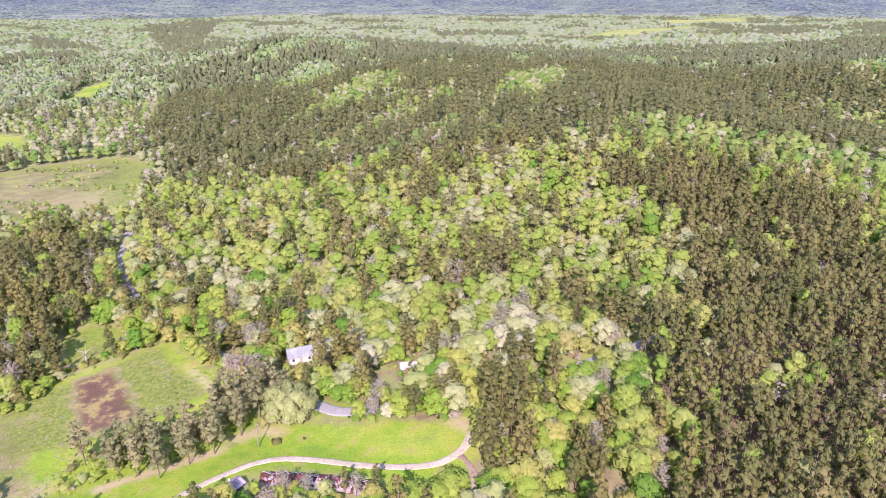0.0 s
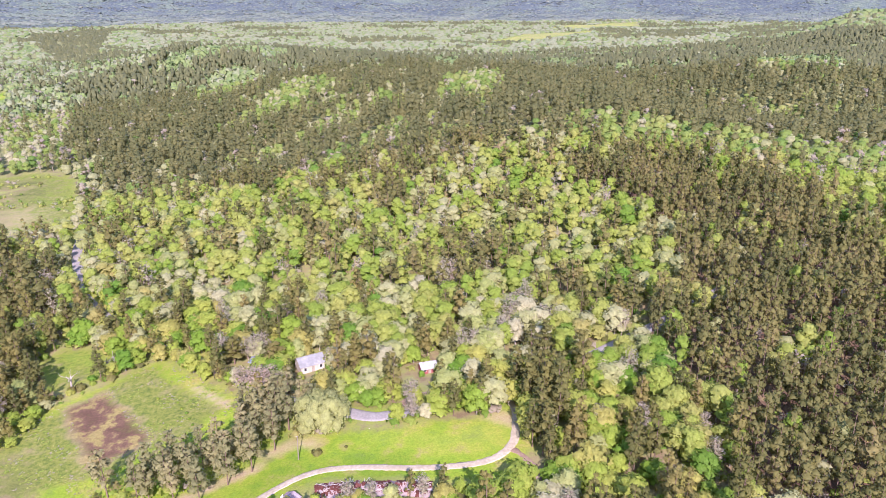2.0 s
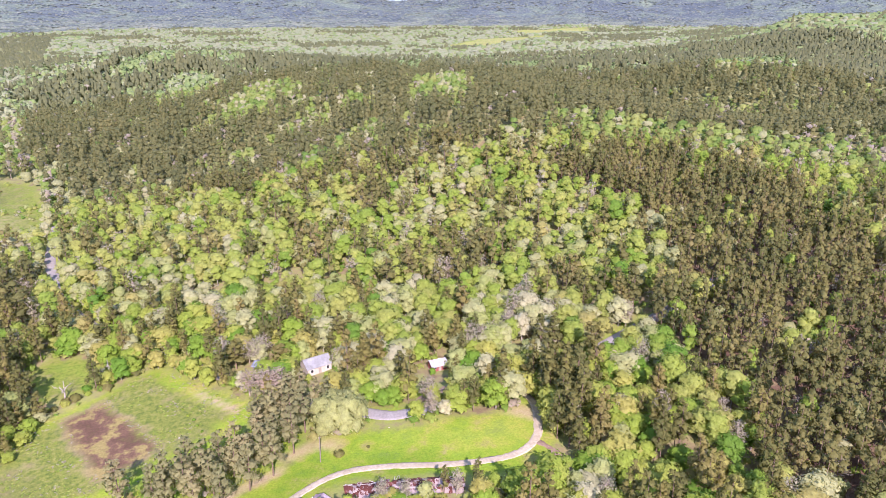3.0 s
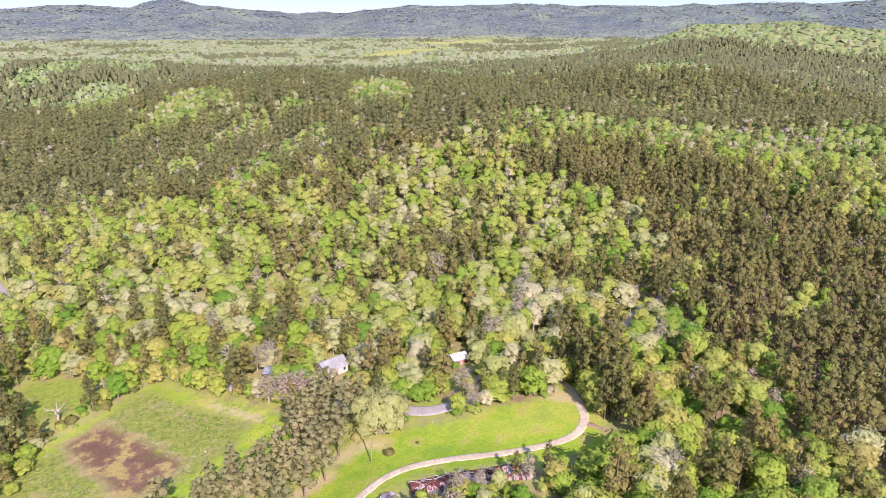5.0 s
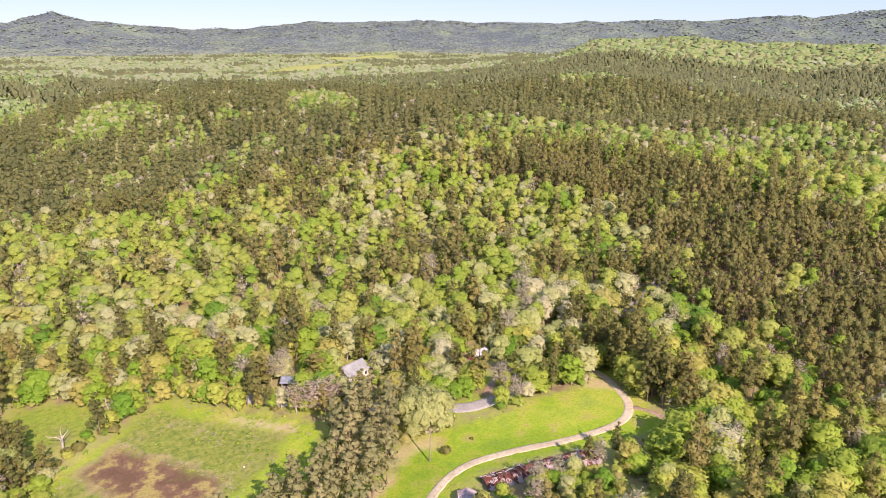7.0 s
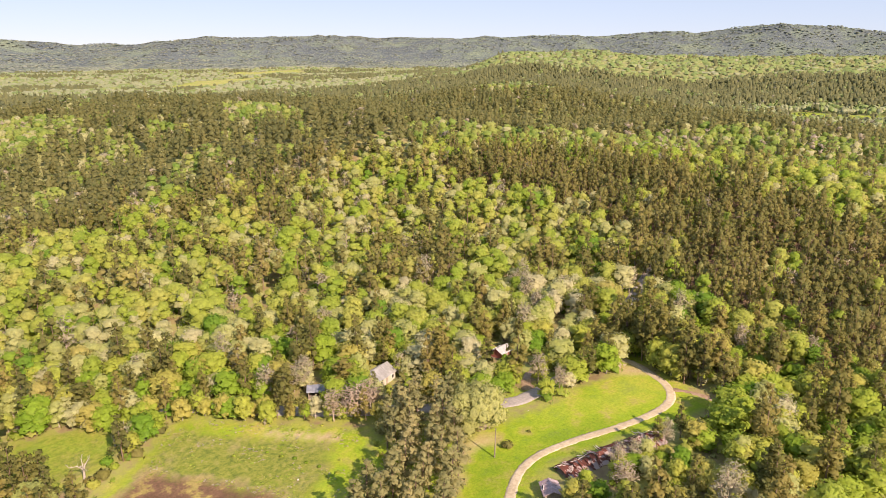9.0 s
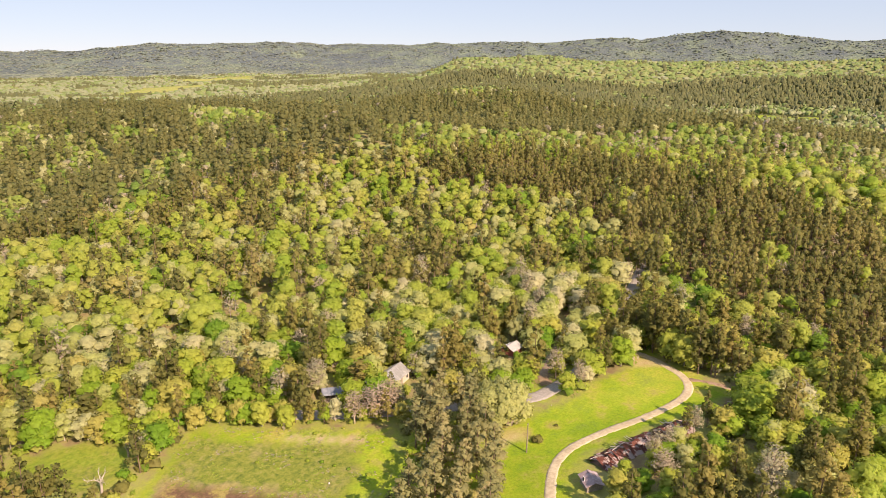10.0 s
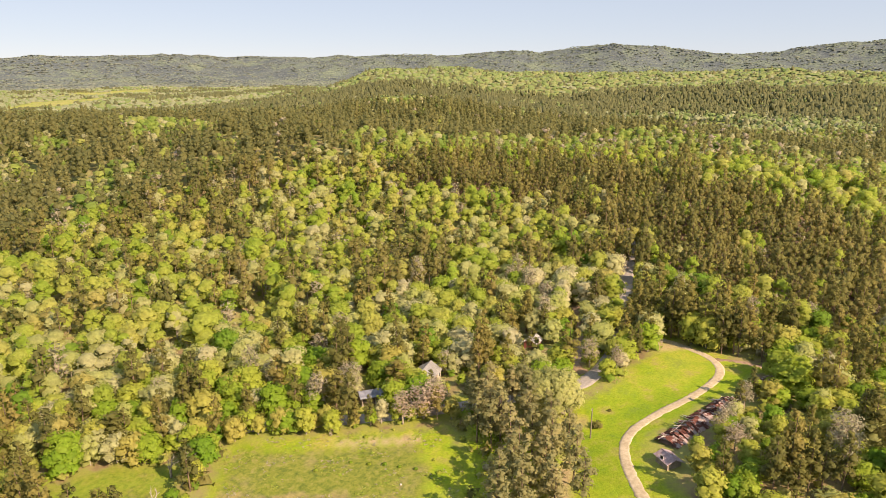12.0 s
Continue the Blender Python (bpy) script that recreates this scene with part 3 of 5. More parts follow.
def limb(soup, a, b, ra, rb, mat=1, sides=5):
    a, b = np.array(a, float), np.array(b, float)
    d = (b - a) / np.linalg.norm(b - a)
    u = np.cross(d, (0.3, 0.9, 0.1))
    u /= np.linalg.norm(u)
    w = np.cross(d, u)
    t = np.linspace(0, 2 * np.pi, sides, endpoint=False)
    ring = np.cos(t)[:, None] * u + np.sin(t)[:, None] * w
    v = np.vstack([a + ra * ring, b + rb * ring])
    k = np.arange(sides)
    n = (k + 1) % sides
    soup.add(v, np.vstack([np.stack([k, n, n + sides], 1), np.stack([k, n + sides, k + sides], 1)]), mat, np.vstack([ring, ring]))


def broad_blobs(rng, h, w, count):
    """Clumps of a broad crown: a ragged dome that hangs low at its sides."""
    c = 0.5 * h
    out = [(0, 0, h - 0.62 * w, 0.62 * w, 0.92), (0, 0, c - 0.1 * w, 0.66 * w, 1.0)]
    for k in range(count - 2):
        a = k * 2.4 + rng.uniform(-0.4, 0.4)
        e = -0.7 + 1.65 * (k + rng.uniform(0, 1)) / max(count - 2, 1)
        q = 0.55 * w * math.cos(e) * rng.uniform(0.85, 1.12)
        out.append((q * math.cos(a), q * math.sin(a), c + 0.02 * h + (h * 0.34) * math.sin(e), w * rng.uniform(0.36, 0.5), rng.uniform(0.8, 1.0)))
    return np.array(out) if count > 1 else np.array([(0, 0, 0.6 * h, 0.62 * w, 0.9)])


def pine_blobs(rng, h, w, count, low=0.42):
    """Clumps of a pine's crown: irregular tiers, wide below, narrow at the top."""
    out = []
    for k in range(count):
        u = (k + 0.5) / count
        z = h * (low + (0.97 - low) * u)
        q = w * (1.0 - 0.75 * u ** 1.6) * rng.uniform(0.35, 0.8)
        a = k * 2.4 + rng.uniform(-0.5, 0.5)
        out.append((q * math.cos(a), q * math.sin(a), z, w * rng.uniform(0.34, 0.54) * (1.15 - 0.5 * u), rng.uniform(0.75, 1.05)))
    return np.array(out)


def limbs(rng, soup, blobs, h, thick, count, start=0.4):
    for x, y, z, r, sq in blobs[:count]:
        z0 = min(z * rng.uniform(0.5, 0.8), h * 0.8)
        limb(soup, (0, 0, max(z0, h * start)), (x, y, z), thick * 0.45, thick * 0.12, sides=4)


def form(kind, level, seed, grand=None):
    """One tree about 1 to 1 in metres, its foot at the origin. level 0: the fullest."""
    rng = np.random.default_rng(seed)
    s = Soup()
    shape = ("ico", "ico", "ico", "oct")[level]
    if kind == "pine":
        h, w = rng.uniform(13, 17), rng.uniform(2.3, 3.0)
        if level >= 3:
            b = np.array([(0, 0, 0.5 * h, 1.1 * w, 0.5 * h / w)])
        elif level == 2:
            b = np.array([(rng.uniform(-0.9, 0.9), rng.uniform(-0.9, 0.9), 0.42 * h, 0.9 * w, 1.3), (rng.uniform(-0.8, 0.8), rng.uniform(-0.8, 0.8), 0.64 * h, 0.82 * w, 1.0), (rng.uniform(-0.4, 0.4), rng.uniform(-0.4, 0.4), 0.84 * h, 0.58 * w, 1.0)])
        else:
            b = pine_blobs(rng, h, w, (14, 6)[level], 0.3)
            b[:, 3] *= (1.0, 1.42)[level]
        cores(rng, s, b, (0.78, 0.84, 0.86, 0.9)[level], "oct")
        sprays(rng, s, b, (450, 100, 34, 6)[level], (0.36, 0.5, 0.75, 1.3)[level], 0.4, 0.25, shell=(0.78, 1.1))
        if level < 2:
            limb(s, (0, 0, -1), (rng.uniform(-0.4, 0.4), rng.uniform(-0.4, 0.4), h * 0.9), 0.2, 0.07, sides=(6, 4)[level])
        if level == 0:
            limbs(rng, s, b, h, 0.2, 8, 0.35)
    elif kind in ("green", "pale"):
        h, w = rng.uniform(7.8, 11.2), rng.uniform(3.0, 4.2)
        n = (14, 6, 3, 1)[level]
        if grand:
            h, w, n = grand[:3]
        b = broad_blobs(rng, h, w, n)
        if grand:
            b[2:, 3] *= rng.uniform(0.42, 0.66, n - 2)
            b[2:, :2] *= rng.uniform(1.1, 1.42, (n - 2, 1))
            b[:, 2] -= 0.8
        if level >= 3:
            b = np.array([(0, 0, 0.46 * h, 1.1 * w, 0.5 * h / w)])
        airy = kind == "pale"
        if level == 2:
            b[:, 2] -= 0.8
        cores(rng, s, b, (0.76, 0.84, 0.86, 0.9)[level], shape)
        sprays(rng, s, b, grand[3] if grand else (640, 120, 30, 6)[level], (0.33 if airy else 0.36, 0.46, 0.7, 1.5)[level], 0.4, 0.35, shell=(0.78, 1.07))
        if level < 2:
            limb(s, (0, 0, -0.6), (rng.uniform(-0.5, 0.5), rng.uniform(-0.5, 0.5), h * 0.6), 0.22, 0.11, sides=(6, 4)[level])
            limbs(rng, s, b, h, 0.26, (9, 0)[level], 0.3)
    else:
        h, w = rng.uniform(9.5, 13), rng.uniform(2.4, 3.3)
        n = (12, 7, 3, 1)[level]
        b = broad_blobs(rng, h, w, n)
        if level > 1:
            cores(rng, s, b, 0.7, "oct")
        limb(s, (0, 0, -1), (rng.uniform(-0.4, 0.4), rng.uniform(-0.4, 0.4), h * 0.6), 0.22, 0.1, sides=5 if level < 2 else 3)
        if level < 2:
            limbs(rng, s, b, h, 0.24, n, 0.3)
            for x, y, z, r, sq in b:
                for _ in range((9, 4)[level]):
                    d = rng.normal(size=3) + (x * 0.25, y * 0.25, 0.9)
                    d *= r * rng.uniform(0.8, 1.3) / np.linalg.norm(d)
                    limb(s, (x, y, z), (x + d[0], y + d[1], z + d[2]), 0.07, 0.015, sides=3)
            sprays(rng, s, b, (620, 90)[level], (0.25, 0.45)[level], 0.6, 0.2, shell=(0.6, 1.15))
        else:
            sprays(rng, s, b, (24, 6)[level - 2], (0.8, 1.4)[level - 2], 0.7, 0.2, shell=(0.6, 1.12))
    return s.arrays()


KINDS = ("pine", "green", "pale", "bare")
FORMS = {(k, lv): [form(k, lv, 100 * i + 10 * lv + 7 * KINDS.index(k)) for i in range((6, 6, 5, 3)[lv])] for k in KINDS for lv in range(4)}

# ---- where which trees stand ----
BRIGHT_RIDGE = [(104, 441), (129, 447), (160, 421), (190, 395), (215, 378), (268, 348), (330, 345), (400, 300), (405, 215), (350, 165), (230, 150), (153, 139), (166, 165), (166, 220), (170, 250), (178, 285), (170, 320), (150, 352), (120, 376), (97, 406)]
PINE_HILL = [(-265, 628), (-354, 937), (-340, 1040), (-250, 1150), (-60, 1120), (60, 1060), (120, 900), (130, 700), (130, 500), (116, 441), (93, 421), (51, 419), (16, 409), (-12, 403), (-42, 395), (-104, 431), (-140, 455), (-176, 455), (-210, 500)]
PINE_BACK = [(118, 446), (140, 600), (190, 720), (330, 780), (470, 720), (603, 640), (700, 760), (640, 560), (560, 440), (430, 330), (350, 300), (312, 345), (250, 360), (190, 400)]
LIGHT = [[(-186, 750), (-200, 950), (-162, 975), (-120, 850), (-122, 790), (-155, 755)], [(-136, 604), (-112, 650), (-94, 785), (-44, 800), (-42, 672), (-72, 632), (-100, 614)],
         [(42, 560), (50, 610), (76, 685), (108, 750), (146, 780), (100, 570), (68, 505)], [(2, 487), (7, 540), (18, 530), (17, 501)],
         [(-290, 1010), (-262, 1075), (-240, 1180), (-120, 1180), (-104, 1055), (-126, 1016), (-186, 1105), (-222, 1050), (-249, 985)],
         [(372, 651), (385, 690), (430, 770), (560, 800), (470, 655), (430, 613)], [(60, 800), (90, 980), (120, 980), (100, 790)], [(200, 880), (260, 1000), (330, 980), (260, 860)]]
VALLEY_EAST = [(430, 190), (523, 250), (600, 330), (588, 440), (648, 532), (800, 600), (931, 560), (919, 432), (826, 249)]
DARK_STANDS = [[(-831, 1365), (-760, 1440), (-690, 1420), (-691, 1348), (-757, 1228)], [(-600, 1480), (-530, 1620), (-420, 1640), (-450, 1480), (-534, 1411)], [(-830, 2035), (-727, 2414), (-524, 1571), (-573, 1476)], [(-971, 1721), (-811, 1609), (-762, 1498), (-831, 1462)]]
SPOTS = [(-10, 805, 26), (24, 714, 22), (-41, 570, 14), (-19, 496, 12), (-30, 476, 13), (-60, 427, 16), (19, 404, 13), (-92, 530, 13), (-101, 494, 16), (-2, 599, 13), (-43, 445, 12), (-9, 509, 10), (623, 710, 28), (793, 756, 30), (808, 702, 30), (660, 570, 26),
         (321, 562, 13), (329, 543, 13), (0, 848, 24), (-64, 720, 22), (0, 496, 10), (-33, 572, 12), (-41, 629, 14), (-120, 690, 16), (180, 560, 14), (230, 500, 12)]
PINE_KNOT = [(5, 328), (39, 312), (25, 259), (-3, 265)]
BUDDING = [(-2, 209), (22, 195), (40, 215), (36, 228), (8, 236)]
BUDDING_SLOPE = [(-160, 335), (-71, 300), (-70, 256), (-100, 256), (-150, 300)]
LOW = [(-52, 122), (-24, 122), (-22, 138), (-50, 139)]
TRACK_SIDE = [(8, 180), (8, 160), (4, 134), (14, 132), (24, 146), (36, 172), (30, 192)]
DAMP = [(60, 176), (70, 162), (61, 145), (57, 131), (47, 112), (25, 98), (22, 104), (34, 119), (41, 134), (51, 150), (50, 168)]
GULLY = [(41, 172), (52, 170), (50, 150), (41, 133), (33, 118), (16, 122), (14, 156)]
SOUTH = [(-60, 100), (50, 100), (36, 120), (14, 132), (-45, 136)]
LEFT_PINES = [(-216, 319), (-202, 345), (-171, 342), (-156, 291), (-128, 250), (-145, 235), (-136, 222), (-127, 187), (-150, 190)]


def stand(x, y):
    """The shares of pine, green, pale and bare trees at a place."""
    n = len(x)
    p = np.tile((0.1, 0.58, 0.275, 0.045), (n, 1))
    r, az = np.hypot(x - MIDX, y - MIDY), np.degrees(np.arctan2(x - MIDX, y - MIDY))
    w = waves(x, y, 11, 60, 3)[:, None]
    az = az + 4 * waves(x, y, 14, 220, 3)
    r = r + 60 * step(r, 700, 1200) * waves(x, y, 15, 260, 3)
    p = p + np.where(w > 0.35, (0.14, 0, -0.06, 0), (0, 0.08, 0.03, 0)) * np.minimum(np.abs(w) * 2, 1)
    p[w[:, 0] > 0.66] = (0.44, 0.36, 0.15, 0.05)
    patch = waves(x, y, 12, 300, 3)
    back = r > 520
    p[back & (patch > -0.15)] = (0.78, 0.12, 0.08, 0.02)
    p[back & (patch <= -0.15)] = (0.25, 0.42, 0.28, 0.05)
    # far valley mostly pale trees: pale in itself, and lightened in place of haze
    p[(r > 1420) & (az < 36) & (patch <= 0.4)] = (0.05, 0.25, 0.62, 0.08)
    p[(r > 1420) & (az < 36) & (patch > 0.4)] = (0.9, 0.05, 0.05, 0.0)
    p[(az > 33) & (r > 800)] = (0.88, 0.07, 0.04, 0.01)
    p[(az > 36) & (r > 1480)] = (0.18, 0.66, 0.14, 0.02)
    low = (az < -14) & (r > 330)
    p[low] = (0.1, 0.42, 0.41, 0.07)
    p[low & (patch > 0.62)] = (0.8, 0.1, 0.08, 0.02)
    for poly, share in ((PINE_HILL, (0.86, 0.08, 0.04, 0.02)), (PINE_BACK, (0.87, 0.07, 0.04, 0.02)), (PINE_STAND, (0.9, 0.055, 0.035, 0.01)), (BRIGHT_RIDGE, (0.1, 0.74, 0.13, 0.03)), (VALLEY_EAST, (0.12, 0.42, 0.42, 0.04)), (PINE_KNOT, (0.62, 0.24, 0.08, 0.06)),
                        (GULLY, (0.38, 0.55, 0.04, 0.03)), (LEFT_PINES, (0.7, 0.2, 0.04, 0.06)), (SOUTH, (0.33, 0.6, 0.05, 0.02))):
        hit = inside(x + 16 * w[:, 0], y - 16 * w[:, 0], poly)
        p[hit] = share
        if share[0] > 0.8:
            p[hit & (w[:, 0] < -0.5)] = (0.45, 0.36, 0.14, 0.05)
    for poly in LIGHT:
        p[inside(x + 10 * w[:, 0], y + 14 * w[:, 0], poly)] = (0.01, 0.78, 0.2, 0.01)
    for sx, sy, sr in SPOTS:
        p[np.hypot(x - sx, (y - sy) * 0.75) < sr * (1 + 0.5 * w[:, 0])] = (0.15, 0.58, 0.24, 0.03)
    for poly in DARK_STANDS:
        p[inside(x, y, poly)] = (0.95, 0.03, 0.02, 0.0)
    for poly, share in ((BUDDING, (0.04, 0.24, 0.6, 0.12)), (BUDDING_SLOPE, (0.04, 0.44, 0.47, 0.05)), (DAMP, (0.17, 0.74, 0.07, 0.02)), (TRACK_SIDE, (0.44, 0.5, 0.04, 0.02))):
        p[inside(x + 4 * w[:, 0], y + 4 * w[:, 0], poly)] = share
    p[gap(x, y, CREEK) < 16] = (0.6, 0.4, 0.0, 0.0)
    p = np.clip(p, 0.005, 1)
    return p / p.sum(1)[:, None]


def free(x, y, room):
    """Whether a tree may stand there: off the open land, the ways and the houses, and out of the camera's sight lines
    to them.
    """
    ok = (gap(x, y, ROAD) > 2.3 + 0.3 * room) & (gap(x, y, TRACK) > 3 + room) & (gap(x, y, SPUR) > 3) & (gap(x, y, LANE) > 2.6) & (gap(x, y, RIDE) > 4)
    for p in OPEN:
        ok &= signed(x, y, p) < -room
    # gaps fitted to the camera's view, so that houses, ruins and road show
    ok &= ~inside(x, y, [(-57, 209), (-40, 209), (-41, 198), (-54, 195)])
    for hx, hy, hr in ((-49.5, 213.5, 6.5), (-66.6, 219, 4.5), (-11.5, 203.4, 5), (-50, 206, 6), (-46, 205, 5), (-52, 200, 4.5), (-128, 219, 6), (-116, 228, 3), (-66, 200, 5), (-60, 200, 3.5), (-8.5, 130.5, 5), (-75.5, 222.5, 4), (-60.5, 214.5, 4), (-30, 173.5, 5.2), (-69, 213.5, 2.5), (-14, 198, 6.5), (-17, 193, 6), (-55, 139, 6.5), (-49, 137, 4), (-20, 197.5, 5.5), (-20, 188, 6), (-40, 143.5, 5.5), (-28, 142, 5.5), (-50, 145, 7), (-18, 140, 5.2), (-6, 138.5, 5), (-12, 140, 5), (1, 143, 4.5), (-2, 138, 4.5), (-34, 143, 5), (-23, 141, 5), (-45, 145, 5)):
        ok &= np.hypot(x - hx, y - hy) > hr
    return ok


def in_view_sector(x, y):
    """Whether a place lies in the camera's view from either end of its path."""
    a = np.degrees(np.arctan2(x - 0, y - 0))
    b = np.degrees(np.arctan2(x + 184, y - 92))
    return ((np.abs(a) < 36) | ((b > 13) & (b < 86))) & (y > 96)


def scatter(spacing, lo, hi, seed, turn=0.3):
    """A loosened grid of places in a ring of the plan, cut to the camera's view."""
    rng = np.random.default_rng(seed)
    k = np.arange(-hi, hi, spacing)
    gx, gy = np.meshgrid(k, k)
    gx, gy = gx.ravel() + rng.uniform(-0.6, 0.6, gx.size) * spacing, gy.ravel() + rng.uniform(-0.6, 0.6, gy.size) * spacing
    x, y = MIDX + gx * math.cos(turn) - gy * math.sin(turn), MIDY + gx * math.sin(turn) + gy * math.cos(turn)
    r = np.hypot(x - MIDX, y - MIDY)
    keep = (r >= lo) & (r < hi) & in_view_sector(x, y)
    return x[keep], y[keep], rng


def choose(x, y, rng):
    """Kinds of trees by their shares; like stands beside like."""
    c = np.cumsum(stand(x, y), 1)
    u = rng.uniform(size=len(x))
    return (np.where(rng.uniform(size=len(x)) < 0.5, even(waves(x, y, 31, 26, 3)), u)[:, None] > c).sum(1).clip(0, 3)


def even(v):
    """Ranks from 0 to 1."""
    out = np.empty(len(v))
    out[np.argsort(v)] = np.linspace(0, 1, len(v))
    return out


def joined(name, x, y, kinds, level, rng, label, size=1.0, low=1.0, plain_crowns=False):
    """Many trees in one mesh."""
    V, F, M, T, D = [], [], [], [], []
    base = 0
    z = ground(x, y)
    for ki, kind in enumerate(KINDS):
        which = rng.integers(0, len(FORMS[kind, level]), len(x))
        for fi, (v, f, m, d) in enumerate(FORMS[kind, level]):
            if plain_crowns:
                v, f, m, d = v[:6] - (0, 0, 0.8 * v[:6, 2].mean()), f[:8], m[:8], d[:6] + (0, 0, 0.8)
                d = d / np.linalg.norm(d, axis=1)[:, None]
            sel = np.flatnonzero((kinds == ki) & (which == fi))
            if not len(sel):
                continue
            n = len(sel)
            a = rng.uniform(0, 6.283, n)
            s = size * (0.66 + 0.62 * rng.beta(2.0, 2.4, n))
            sz = s * rng.uniform(0.85, 1.15, n) / max(1, size) ** 0.75 * low
            slim = np.where(inside(x[sel], y[sel], PINE_STAND) & (ki == 0), 0.88, rng.uniform(0.85, 1.15, n) * (1.0 if ki == 0 else 1.12))
            s = s * slim
            ca, sa = np.cos(a) * s, np.sin(a) * s
            P = np.empty((n, len(v), 3), np.float32)
            P[:, :, 0] = ca[:, None] * v[:, 0] - sa[:, None] * v[:, 1] + x[sel][:, None]
            P[:, :, 1] = sa[:, None] * v[:, 0] + ca[:, None] * v[:, 1] + y[sel][:, None]
            P[:, :, 2] = sz[:, None] * v[:, 2] + z[sel][:, None]
            V.append(P.reshape(-1, 3))
            Q = np.empty_like(P)
            Q[:, :, 0] = np.cos(a)[:, None] * d[:, 0] - np.sin(a)[:, None] * d[:, 1]
            Q[:, :, 1] = np.sin(a)[:, None] * d[:, 0] + np.cos(a)[:, None] * d[:, 1]
            Q[:, :, 2] = d[:, 2]
            D.append(Q.reshape(-1, 3))
            F.append((f[None] + (base + np.arange(n) * len(v))[:, None, None]).reshape(-1, 3))
            M.append(np.tile(m * 4 + ki, n))
            T.append(np.repeat(np.clip(0.5 + 0.35 * waves(x[sel], y[sel], 41, 40, 3) + 0.55 * (rng.uniform(size=n) - 0.5), 0, 1), len(v)))
            base += n * len(v)
    # from level 2 on, the leaf sets have distance haze in their colours
    mats = [(LEAF_RIDGE_HAZE if low < 0.5 else LEAF_DISTANT_HAZE if level == 3 else LEAF_FAR_HAZE if level == 2 else LEAF)[k] for k in KINDS] + [BARK[k] for k in KINDS]
    ob = mesh_object(name, np.vstack(V), np.vstack(F), mats, np.concatenate(M), np.concatenate(T), normals=np.vstack(D))
    return tagged(ob, label, "woods", kind="stuff")


# single trees: forms with a trunk and a crown of their own
SINGLE = {}
NAMES = {"pine": "pine_tree", "green": "broadleaf_tree", "pale": "budding_tree", "bare": "bare_tree"}
LABELS = {"pine": "tall olive-green pine with a bare lower trunk", "green": "bright green spring broadleaf tree in full new leaf", "pale": "pale silvery-green tree just coming into leaf", "bare": "tan-grey tree still almost bare of leaves"}


def piece(name, v, f, d, mat, parent, label=""):
    ob = mesh_object(name, v, f, [mat], normals=d)
    ob.parent = parent
    return tagged(ob, label)


def first_tree(kind, i, leaf=None):
    v, f, m, d = FORMS[kind, 0][i]
    root = new(NAMES[kind])
    tagged(root, LABELS[kind], "tree", group="trees of the wood edge")
    for name, code, mat in (("crown", 0, leaf or LEAF_ONE[kind]), ("trunk", 1, BARK[kind])):
        g = f[m == code]
        used, inv = np.unique(g, return_inverse=True)
        piece(name, v[used], inv.reshape(-1, 3), d[used], mat, root)
    return root


def tree(kind, x, y, rng, size=1.0, tall=None, label="", i=None, leaf=None):
    i = int(rng.integers(0, len(FORMS[kind, 0]))) if i is None else i
    m = pose(x, y, float(ground(x, y)) - (0.9 * size if kind in ("green", "pale") else 0.1), rng.uniform(-3, 3), rng.uniform(-3, 3), rng.uniform(0, 360))
    if (kind, i, leaf) not in SINGLE:
        SINGLE[kind, i, leaf] = ob = first_tree(kind, i, leaf)
        ob.matrix_basis = m
    else:
        ob = copy_thing(SINGLE[kind, i, leaf], m)
    ob.scale = (size, size, tall or size)
    return tagged(ob, label)


rng = np.random.default_rng(21)
# the row of pines between meadow and track
for x, y in ((-99, 159), (-92, 157), (-88, 154), (-89, 161), (-84, 158), (-84, 164), (-80, 153), (-79, 160), (-76, 156), (-76, 165), (-74, 150), (-72, 160), (-71, 168), (-69, 162), (-68, 155), (-67, 172), (-65, 164), (-63, 160), (-62, 169), (-64, 178),
             (-58, 167), (-59, 174), (-66, 183), (-58, 181), (-55, 177), (-66, 178.5), (-61, 185.5), (-63, 181.5), (-57, 186), (-58.5, 190.5), (-54.5, 187.5), (-51, 184.5), (-47.5, 182.5)):
    s = rng.uniform(0.8, 0.98)
    tree("pine", x + rng.uniform(-1, 1), y + rng.uniform(-1, 1), rng, s * 1.25, s, "olive pine in a row beside the meadow", leaf=LEAF_ROW)
big = form("pale", 0, 5, (10.6, 8.6, 60, 5200))
FORMS["pale", 0].append(big)
tree("pale", -45, 175.5, rng, 1.02, 1.22, "large rounded pale-green oak beside the utility pole", len(FORMS["pale", 0]) - 1, LEAF_OAK)
FORMS["pale", 0].pop()
for x, y, k in ((-86, 129, "green"), (-92, 126, "pine"), (-89, 131, "pine")):
    tree(k, x, y, rng, 0.7)
tree("bare", -65.5, 200.5, rng, 1.7, 0.9, "pinkish-tan bare tree at the meadow's corner", leaf=LEAF_TAN)
tree("bare", -70.5, 203, rng, 1.4, 0.75, "low tan bare tree in the meadow hedge", leaf=LEAF_TAN)
tree("bare", -60.5, 200.5, rng, 1.45, 0.85, "low tan bare tree in the meadow hedge", leaf=LEAF_TAN)
tree("green", -112, 226, rng, 1.05, 0.95)
tree("green", -7.5, 130.5, rng, 1.6, 1.1, "round bright green tree beside the ruined sheds")
tree("bare", -41, 132, rng, 1.2, 0.6, "tan bare spreading tree over the ruined sheds")
tree("pale", -34, 131.5, rng, 0.8, 0.55)
tree("green", -52.2, 135.6, rng, 0.95, 0.85, "slim green tree beside the ruined hut")
